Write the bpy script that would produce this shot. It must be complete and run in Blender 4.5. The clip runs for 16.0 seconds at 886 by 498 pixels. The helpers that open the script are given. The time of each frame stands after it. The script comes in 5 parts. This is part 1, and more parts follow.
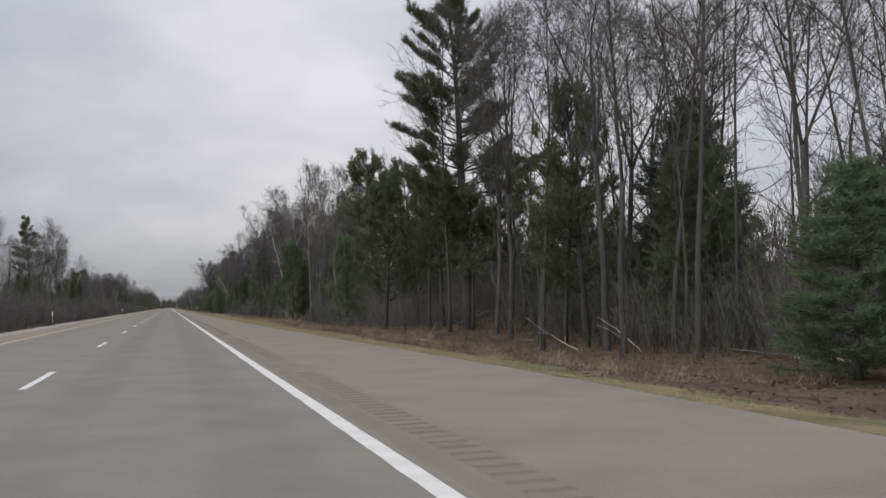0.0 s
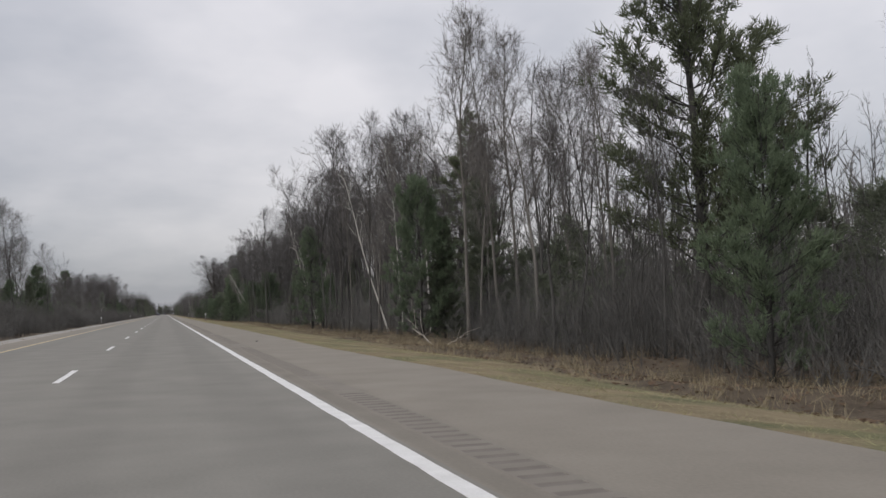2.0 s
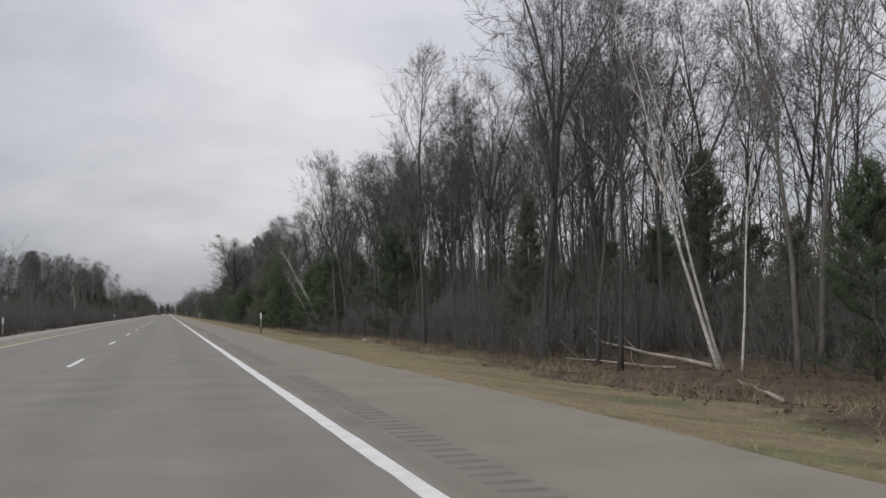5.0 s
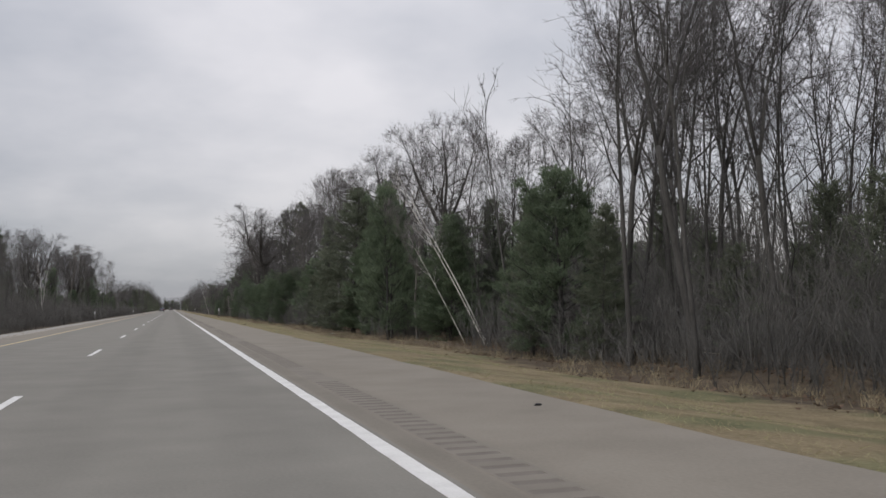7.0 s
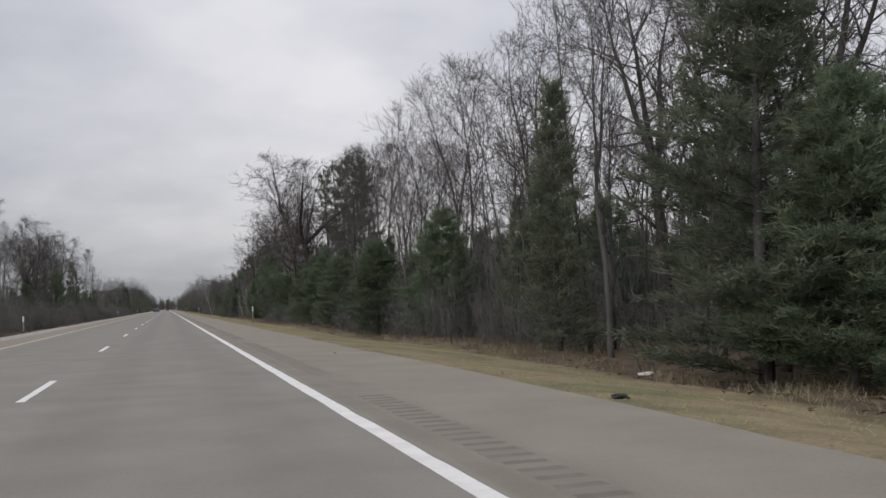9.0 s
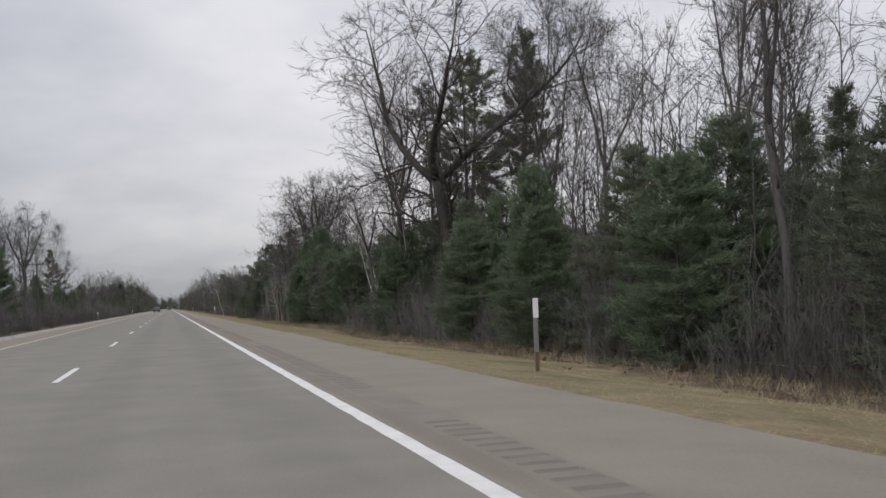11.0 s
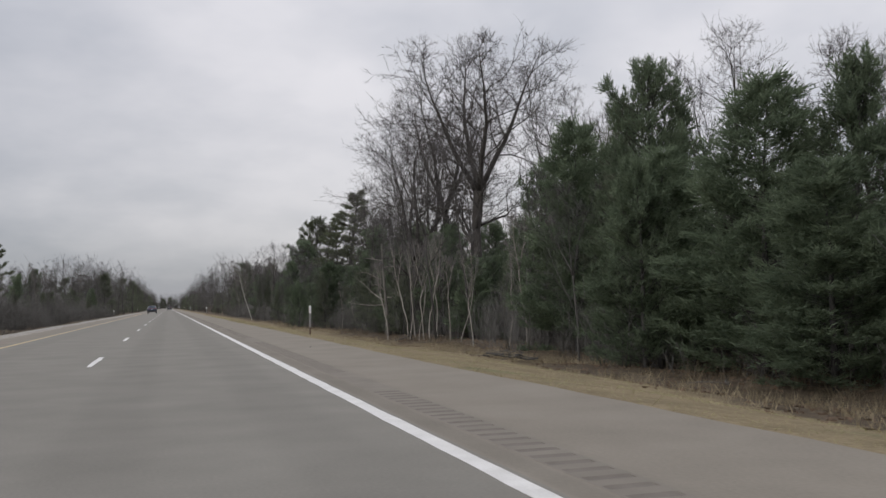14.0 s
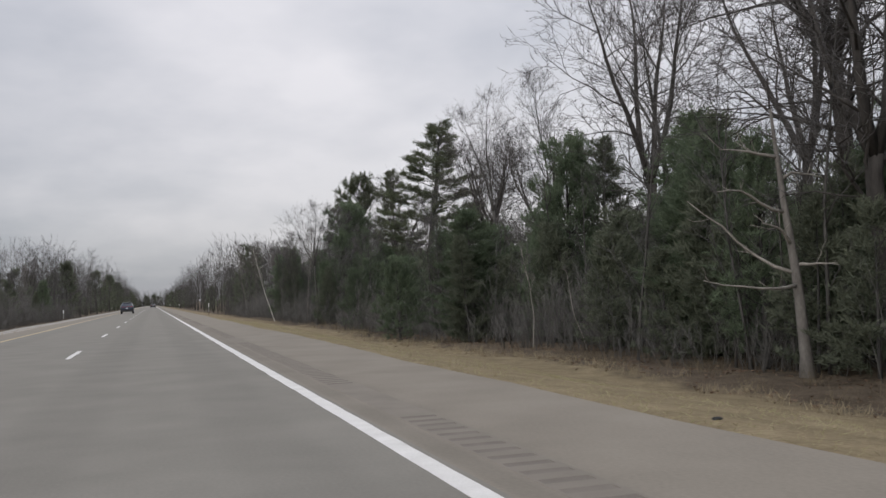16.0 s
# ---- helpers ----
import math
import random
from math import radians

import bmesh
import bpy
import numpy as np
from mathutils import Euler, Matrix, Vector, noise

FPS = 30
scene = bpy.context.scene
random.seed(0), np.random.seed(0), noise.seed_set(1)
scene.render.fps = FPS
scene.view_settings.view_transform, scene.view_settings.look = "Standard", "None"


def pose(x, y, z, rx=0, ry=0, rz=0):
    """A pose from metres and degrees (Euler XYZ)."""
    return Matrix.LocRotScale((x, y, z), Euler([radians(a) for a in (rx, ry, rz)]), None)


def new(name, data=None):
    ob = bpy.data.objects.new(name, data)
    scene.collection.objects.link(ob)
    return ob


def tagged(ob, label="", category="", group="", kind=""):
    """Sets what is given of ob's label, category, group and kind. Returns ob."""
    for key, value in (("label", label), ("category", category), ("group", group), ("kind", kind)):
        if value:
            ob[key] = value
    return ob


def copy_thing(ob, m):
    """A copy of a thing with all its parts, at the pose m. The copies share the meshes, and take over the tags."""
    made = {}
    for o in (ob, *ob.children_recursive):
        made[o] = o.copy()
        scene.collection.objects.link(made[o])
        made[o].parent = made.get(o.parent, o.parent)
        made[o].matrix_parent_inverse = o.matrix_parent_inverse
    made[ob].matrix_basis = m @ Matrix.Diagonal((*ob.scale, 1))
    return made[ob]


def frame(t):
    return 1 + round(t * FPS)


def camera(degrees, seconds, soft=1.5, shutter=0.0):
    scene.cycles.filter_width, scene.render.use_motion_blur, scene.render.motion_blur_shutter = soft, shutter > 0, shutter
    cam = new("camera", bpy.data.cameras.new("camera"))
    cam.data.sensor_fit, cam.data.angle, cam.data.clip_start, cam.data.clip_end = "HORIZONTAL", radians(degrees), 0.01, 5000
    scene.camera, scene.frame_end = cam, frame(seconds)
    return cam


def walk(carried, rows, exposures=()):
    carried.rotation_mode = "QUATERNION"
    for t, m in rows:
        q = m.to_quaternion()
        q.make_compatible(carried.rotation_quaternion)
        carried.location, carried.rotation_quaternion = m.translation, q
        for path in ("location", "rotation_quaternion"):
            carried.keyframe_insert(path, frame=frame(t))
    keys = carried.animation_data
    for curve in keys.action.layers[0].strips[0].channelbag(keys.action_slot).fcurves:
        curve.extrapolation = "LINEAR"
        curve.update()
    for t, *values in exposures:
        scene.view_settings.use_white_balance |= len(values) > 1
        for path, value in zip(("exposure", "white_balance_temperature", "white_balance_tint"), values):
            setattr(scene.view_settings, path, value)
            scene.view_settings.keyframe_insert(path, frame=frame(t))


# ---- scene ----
cam = camera(50.88, 16.0, soft=1.45, shutter=0.03)
PATH = [
    (0.0, 0.349, -16.808, 1.158, 93.223, 1.186, -16.373),
    (0.5, 0.312, -2.207, 1.158, 93.325, 1.649, -16.703),
    (1.0, 0.257, 12.297, 1.158, 93.348, 1.663, -16.906),
    (1.5, 0.249, 26.862, 1.158, 93.171, 2.718, -16.811),
    (2.0, 0.129, 41.437, 1.158, 93.504, 1.593, -16.588),
    (2.5, 0.132, 56.009, 1.158, 93.525, 2.034, -16.603),
    (3.0, 0.182, 70.660, 1.158, 93.536, 1.925, -16.596),
    (3.5, 0.242, 85.181, 1.158, 93.777, 1.073, -16.526),
    (4.0, 0.302, 99.648, 1.158, 93.862, 0.432, -16.387),
    (4.5, 0.357, 114.112, 1.158, 93.771, 0.870, -16.459),
    (5.0, 0.340, 128.523, 1.158, 93.788, 0.507, -16.467),
    (7.5, 0.238, 200.480, 1.158, 93.341, 1.053, -16.200),
    (8.0, 0.169, 214.862, 1.158, 93.354, 1.018, -16.326),
    (8.5, 0.199, 229.399, 1.158, 93.079, 1.630, -16.434),
    (9.0, 0.156, 243.831, 1.158, 93.113, 1.923, -16.467),
    (11.5, 0.081, 316.230, 1.158, 92.985, 2.066, -16.279),
    (12.0, 0.015, 330.965, 1.158, 92.815, 2.272, -16.311),
    (12.5, -0.083, 345.542, 1.158, 92.958, 1.466, -16.260),
    (13.0, -0.099, 360.324, 1.158, 92.983, 2.004, -16.024),
    (13.5, -0.146, 375.030, 1.158, 93.022, 1.748, -16.146),
    (14.0, -0.169, 389.557, 1.158, 93.235, 1.244, -16.383),
    (14.5, -0.114, 404.079, 1.158, 93.150, 0.822, -16.740),
    (15.0, -0.005, 418.666, 1.158, 93.144, 0.294, -17.142),
    (15.5, 0.130, 433.262, 1.158, 92.888, 0.822, -17.357),
    (16.0, 0.165, 447.751, 1.158, 92.778, 2.124, -17.277),
]
# the film's own exposure drifts a little
EXPOSURE = ((0.0, -0.03), (9.0, 0.0), (11.3, 0.06), (12.5, 0.13), (13.0, 0.09), (13.6, 0.0), (14.5, -0.04), (15.4, -0.03), (16.0, 0.03))
walk(cam, [(t, pose(x, y, z, rx, ry, rz)) for t, x, y, z, rx, ry, rz in PATH], EXPOSURE)

# ---- world, light, exposure ----
world = bpy.data.worlds.new("sky")
scene.world = world
world.use_nodes = True
wt = world.node_tree
wt.nodes.clear()


def wnode(kind, **settings):
    n = wt.nodes.new(kind)
    for key, value in settings.items():
        if key in n.inputs:
            n.inputs[key].default_value = value
    return n


SUN_UP, SUN_TURN = 22.0, 240.0
w_out = wnode("ShaderNodeOutputWorld")
w_bg = wnode("ShaderNodeBackground", Strength=1.0)
w_co = wnode("ShaderNodeTexCoord")
w_sep = wnode("ShaderNodeSeparateXYZ")
wt.links.new(w_co.outputs["Generated"], w_sep.inputs[0])
# overcast gradient: the zenith is brighter than the horizon
w_up = wnode("ShaderNodeMapRange")
w_up.inputs["From Min"].default_value, w_up.inputs["From Max"].default_value = 0.0, 1.0
w_up.inputs["To Min"].default_value, w_up.inputs["To Max"].default_value = 0.455, 1.13
wt.links.new(w_sep.outputs["Z"], w_up.inputs["Value"])
# cloud deck, seen in perspective
w_flat = wnode("ShaderNodeMath")
w_flat.operation = "ADD"
w_flat.inputs[1].default_value = 0.30
wt.links.new(w_sep.outputs["Z"], w_flat.inputs[0])
w_dx, w_dy = wnode("ShaderNodeMath"), wnode("ShaderNodeMath")
w_dx.operation = w_dy.operation = "DIVIDE"
wt.links.new(w_sep.outputs["X"], w_dx.inputs[0])
wt.links.new(w_sep.outputs["Y"], w_dy.inputs[0])
wt.links.new(w_flat.outputs[0], w_dx.inputs[1])
wt.links.new(w_flat.outputs[0], w_dy.inputs[1])
w_com = wnode("ShaderNodeCombineXYZ", Z=3.1)
wt.links.new(w_dx.outputs[0], w_com.inputs["X"])
wt.links.new(w_dy.outputs[0], w_com.inputs["Y"])
w_n1 = wnode("ShaderNodeTexNoise", Scale=0.85, Detail=4.0, Roughness=0.45, Distortion=0.2)
w_n2 = wnode("ShaderNodeTexNoise", Scale=2.6, Detail=4.0, Roughness=0.55)
wt.links.new(w_com.outputs[0], w_n1.inputs["Vector"])
wt.links.new(w_com.outputs[0], w_n2.inputs["Vector"])
w_mix = wnode("ShaderNodeMix")
w_mix.data_type = "FLOAT"
w_mix.inputs[0].default_value = 0.3
wt.links.new(w_n1.outputs["Fac"], w_mix.inputs[2])
wt.links.new(w_n2.outputs["Fac"], w_mix.inputs[3])
w_ramp = wnode("ShaderNodeValToRGB")
w_ramp.color_ramp.elements[0].position, w_ramp.color_ramp.elements[0].color = 0.36, (0.705, 0.725, 0.805, 1)
w_ramp.color_ramp.elements[1].position, w_ramp.color_ramp.elements[1].color = 0.60, (1.235, 1.20, 1.245, 1)
# a smooth gradient added to the deck's colour: darker beyond the median
w_side = wnode("ShaderNodeMapRange")
w_side.interpolation_type = "SMOOTHSTEP"
w_side.inputs["From Min"].default_value, w_side.inputs["From Max"].default_value = -0.30, 0.16
w_side.inputs["To Min"].default_value, w_side.inputs["To Max"].default_value = -0.145, 0.05
wt.links.new(w_sep.outputs["X"], w_side.inputs["Value"])
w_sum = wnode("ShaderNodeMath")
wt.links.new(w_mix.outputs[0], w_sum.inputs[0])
wt.links.new(w_side.outputs[0], w_sum.inputs[1])
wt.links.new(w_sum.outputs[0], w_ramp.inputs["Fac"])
w_mul = wnode("ShaderNodeVectorMath")
w_mul.operation = "SCALE"
wt.links.new(w_ramp.outputs["Color"], w_mul.inputs[0])
wt.links.new(w_up.outputs[0], w_mul.inputs["Scale"])
# a thin share of clear-sky light through the deck
w_sky = wnode("ShaderNodeTexSky")
w_sky.sky_type = "NISHITA"
w_sky.sun_disc = False
w_sky.sun_elevation, w_sky.sun_rotation = radians(SUN_UP), radians(SUN_TURN)
w_dim = wnode("ShaderNodeVectorMath")
w_dim.operation = "SCALE"
w_dim.inputs["Scale"].default_value = 0.012
wt.links.new(w_sky.outputs[0], w_dim.inputs[0])
w_add = wnode("ShaderNodeVectorMath")
w_add.operation = "ADD"
wt.links.new(w_mul.outputs[0], w_add.inputs[0])
wt.links.new(w_dim.outputs[0], w_add.inputs[1])
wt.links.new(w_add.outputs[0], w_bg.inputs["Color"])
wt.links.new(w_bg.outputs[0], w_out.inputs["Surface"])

sun_data = bpy.data.lights.new("sun", "SUN")
sun_data.energy, sun_data.angle, sun_data.color = 1.5, radians(45), (1.0, 0.97, 0.93)
sun = new("sun", sun_data)
sun.rotation_euler = (radians(90 - SUN_UP), 0, radians(180 - SUN_TURN))

# ---- materials ----


def material(name, low, high, scale=8.0, rough=0.85, bump=0.3, fine=60.0, spread=0.0, metal=0.0, stretch=(1, 1, 1), spec=0.3,
             bump_dist=0.02):
    """Two scales of noise between two colours, with relief; spread varies the tone from piece to piece."""
    m = bpy.data.materials.new(name)
    m.use_nodes = True
    t = m.node_tree
    bsdf = t.nodes["Principled BSDF"]
    co, mp = t.nodes.new("ShaderNodeTexCoord"), t.nodes.new("ShaderNodeMapping")
    mp.inputs["Scale"].default_value = stretch
    t.links.new(co.outputs["Object"], mp.inputs["Vector"])
    n1, n2 = t.nodes.new("ShaderNodeTexNoise"), t.nodes.new("ShaderNodeTexNoise")
    for n, s in ((n1, scale), (n2, fine)):
        n.inputs["Scale"].default_value, n.inputs["Detail"].default_value = s, 5.0
        t.links.new(mp.outputs[0], n.inputs["Vector"])
    mixf = t.nodes.new("ShaderNodeMix")
    mixf.inputs[0].default_value = 0.42
    t.links.new(n1.outputs["Fac"], mixf.inputs[2])
    t.links.new(n2.outputs["Fac"], mixf.inputs[3])
    ramp = t.nodes.new("ShaderNodeValToRGB")
    ramp.color_ramp.elements[0].position, ramp.color_ramp.elements[1].position = 0.32, 0.68
    ramp.color_ramp.elements[0].color, ramp.color_ramp.elements[1].color = (*low, 1), (*high, 1)
    t.links.new(mixf.outputs[0], ramp.inputs["Fac"])
    colour = ramp.outputs["Color"]
    if spread:
        info, geo = t.nodes.new("ShaderNodeObjectInfo"), t.nodes.new("ShaderNodeNewGeometry")
        add = t.nodes.new("ShaderNodeMath")
        add.operation = "ADD"
        t.links.new(info.outputs["Random"], add.inputs[0])
        t.links.new(geo.outputs["Random Per Island"], add.inputs[1])
        rng_map = t.nodes.new("ShaderNodeMapRange")
        rng_map.inputs["From Max"].default_value = 2.0
        rng_map.inputs["To Min"].default_value, rng_map.inputs["To Max"].default_value = 1 - spread, 1 + spread
        t.links.new(add.outputs[0], rng_map.inputs["Value"])
        sc = t.nodes.new("ShaderNodeVectorMath")
        sc.operation = "SCALE"
        t.links.new(colour, sc.inputs[0])
        t.links.new(rng_map.outputs[0], sc.inputs["Scale"])
        colour = sc.outputs[0]
    t.links.new(colour, bsdf.inputs["Base Color"])
    bsdf.inputs["Roughness"].default_value, bsdf.inputs["Metallic"].default_value = rough, metal
    bsdf.inputs["Specular IOR Level"].default_value = spec
    if bump:
        b = t.nodes.new("ShaderNodeBump")
        b.inputs["Strength"].default_value, b.inputs["Distance"].default_value = bump, bump_dist
        t.links.new(mixf.outputs[0], b.inputs["Height"])
        t.links.new(b.outputs[0], bsdf.inputs["Normal"])
    return m


def banded(m, axis, centre, width, factor, soft=0.25):
    """Worn or stained band along the road: tones the base colour near axis = centre."""
    t = m.node_tree
    bsdf = t.nodes["Principled BSDF"]
    src = bsdf.inputs["Base Color"].links[0].from_socket
    co, sep = t.nodes.new("ShaderNodeTexCoord"), t.nodes.new("ShaderNodeSeparateXYZ")
    t.links.new(co.outputs["Object"], sep.inputs[0])
    wob = t.nodes.new("ShaderNodeTexNoise")
    wob.inputs["Scale"].default_value = 0.35
    t.links.new(co.outputs["Object"], wob.inputs["Vector"])
    off = t.nodes.new("ShaderNodeMath")
    off.operation = "MULTIPLY_ADD"
    off.inputs[1].default_value, off.inputs[2].default_value = soft, -centre - soft / 2
    t.links.new(wob.outputs["Fac"], off.inputs[0])
    dist = t.nodes.new("ShaderNodeMath")
    dist.operation = "ADD"
    t.links.new(sep.outputs[axis], dist.inputs[0])
    t.links.new(off.outputs[0], dist.inputs[1])
    ab = t.nodes.new("ShaderNodeMath")
    ab.operation = "ABSOLUTE"
    t.links.new(dist.outputs[0], ab.inputs[0])
    mr = t.nodes.new("ShaderNodeMapRange")
    mr.interpolation_type = "SMOOTHSTEP"
    mr.inputs["From Min"].default_value, mr.inputs["From Max"].default_value = width * 0.4, width
    mr.inputs["To Min"].default_value, mr.inputs["To Max"].default_value = factor, 1.0
    t.links.new(ab.outputs[0], mr.inputs["Value"])
    sc = t.nodes.new("ShaderNodeVectorMath")
    sc.operation = "SCALE"
    t.links.new(src, sc.inputs[0])
    t.links.new(mr.outputs[0], sc.inputs["Scale"])
    t.links.new(sc.outputs[0], bsdf.inputs["Base Color"])


ASPHALT = material("worn_asphalt", (0.186, 0.176, 0.154), (0.242, 0.229, 0.201), 0.9, 0.9, 0.25, 34.0, bump_dist=0.004)
banded(ASPHALT, "X", -0.75, 0.55, 0.93)
banded(ASPHALT, "X", 1.05, 0.55, 0.93)
banded(ASPHALT, "X", -4.4, 0.5, 0.95)
SHOULDER = material("shoulder_asphalt", (0.196, 0.174, 0.143), (0.268, 0.241, 0.201), 0.8, 0.92, 0.3, 30.0, bump_dist=0.005)
banded(SHOULDER, "X", 2.22, 0.16, 0.86, 0.04)
banded(SHOULDER, "X", 2.60, 0.34, 0.93, 0.05)
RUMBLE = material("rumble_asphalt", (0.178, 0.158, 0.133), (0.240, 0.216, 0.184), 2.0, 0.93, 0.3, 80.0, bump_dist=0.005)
# darker than the strip: groove shade painted in, as the shallow relief gives little
GROOVE_SHADE = material("milled_groove_shade", (0.142, 0.125, 0.107), (0.196, 0.174, 0.150), 4.0, 0.95, 0.4, 90.0, bump_dist=0.005)
WHITE_PAINT = material("white_road_paint", (0.58, 0.57, 0.545), (0.80, 0.79, 0.77), 3.0, 0.7, 0.2, 60.0, bump_dist=0.003)
GRAVEL = material("pale_gravel", (0.24, 0.225, 0.20), (0.40, 0.38, 0.34), 1.6, 0.95, 0.5, 45.0, bump_dist=0.01)
YELLOW_PAINT = material("yellow_road_paint", (0.46, 0.36, 0.20), (0.60, 0.49, 0.30), 3.0, 0.75, 0.2, 60.0, bump_dist=0.003)
BARK = material("grey_brown_bark", (0.044, 0.042, 0.040), (0.104, 0.099, 0.093), 3.0, 0.95, 0.8, 22.0, 0.25, stretch=(1, 1, 0.22), bump_dist=0.05)
PALE_BARK = material("pale_grey_bark", (0.085, 0.078, 0.071), (0.19, 0.176, 0.16), 2.5, 0.92, 0.5, 18.0, 0.2, stretch=(1, 1, 0.4))
STICK_BARK = material("bleached_grey_bark", (0.18, 0.165, 0.148), (0.36, 0.335, 0.30), 2.5, 0.9, 0.4, 18.0, 0.2, stretch=(1, 1, 0.4))
DARK_BARK = material("dark_oak_bark", (0.036, 0.033, 0.031), (0.084, 0.076, 0.070), 3.0, 0.95, 0.9, 20.0, 0.2, stretch=(1, 1, 0.2), bump_dist=0.05)
BIRCH_BARK = material("white_birch_bark", (0.30, 0.28, 0.25), (0.72, 0.70, 0.66), 2.0, 0.8, 0.4, 9.0, 0.12, stretch=(0.5, 0.5, 2.6))
PINE_BARK = material("pine_bark", (0.034, 0.033, 0.032), (0.080, 0.076, 0.072), 3.0, 0.95, 0.9, 16.0, 0.2, stretch=(1, 1, 0.3), bump_dist=0.05)
TWIGS = material("grey_twigs", (0.064, 0.060, 0.060), (0.128, 0.120, 0.119), 2.0, 0.95, 0.0, 30.0, 0.35)
PALE_TWIGS = material("pale_twigs", (0.085, 0.079, 0.075), (0.165, 0.153, 0.145), 2.0, 0.95, 0.0, 30.0, 0.3)
BRUSH = material("leafless_brush", (0.064, 0.061, 0.057), (0.136, 0.130, 0.121), 1.0, 0.95, 0.0, 20.0, 0.4)
NEEDLES = material("pine_needles", (0.086, 0.100, 0.062), (0.160, 0.180, 0.112), 0.9, 0.75, 0.0, 12.0, 0.4)
DEEP_NEEDLES = material("dense_green_needles", (0.096, 0.128, 0.082), (0.180, 0.224, 0.142), 0.8, 0.75, 0.0, 12.0, 0.4)
GREY_NEEDLES = material("dusky_needles", (0.098, 0.112, 0.080), (0.185, 0.203, 0.145), 0.9, 0.8, 0.0, 12.0, 0.4)
DEAD_GRASS = material("dead_grass_blades", (0.26, 0.215, 0.135), (0.42, 0.355, 0.235), 1.2, 0.95, 0.0, 15.0, 0.3)
GREEN_GRASS = material("olive_grass_blades", (0.25, 0.24, 0.125), (0.38, 0.35, 0.20), 1.2, 0.95, 0.0, 15.0, 0.3)
WEEDS = material("withered_weeds", (0.115, 0.092, 0.062), (0.215, 0.175, 0.118), 1.2, 0.95, 0.0, 15.0, 0.35)
LEAF = material("fallen_brown_leaves", (0.095, 0.064, 0.045), (0.20, 0.140, 0.096), 2.0, 0.9, 0.0, 15.0, 0.45)
DEADWOOD = material("bleached_deadwood", (0.22, 0.19, 0.16), (0.46, 0.42, 0.37), 3.0, 0.9, 0.5, 18.0, 0.15)


def sheer(m, share=0.5):
    """Thin needles or blades let part of the light through."""
    t = m.node_tree
    bsdf = t.nodes["Principled BSDF"]
    thin, mixer = t.nodes.new("ShaderNodeBsdfTranslucent"), t.nodes.new("ShaderNodeMixShader")
    mixer.inputs[0].default_value = share
    t.links.new(bsdf.inputs["Base Color"].links[0].from_socket, thin.inputs["Color"])
    t.links.new(bsdf.outputs[0], mixer.inputs[1])
    t.links.new(thin.outputs[0], mixer.inputs[2])
    t.links.new(mixer.outputs[0], t.nodes["Material Output"].inputs["Surface"])


for needle in (NEEDLES, DEEP_NEEDLES, GREY_NEEDLES):
    sheer(needle)


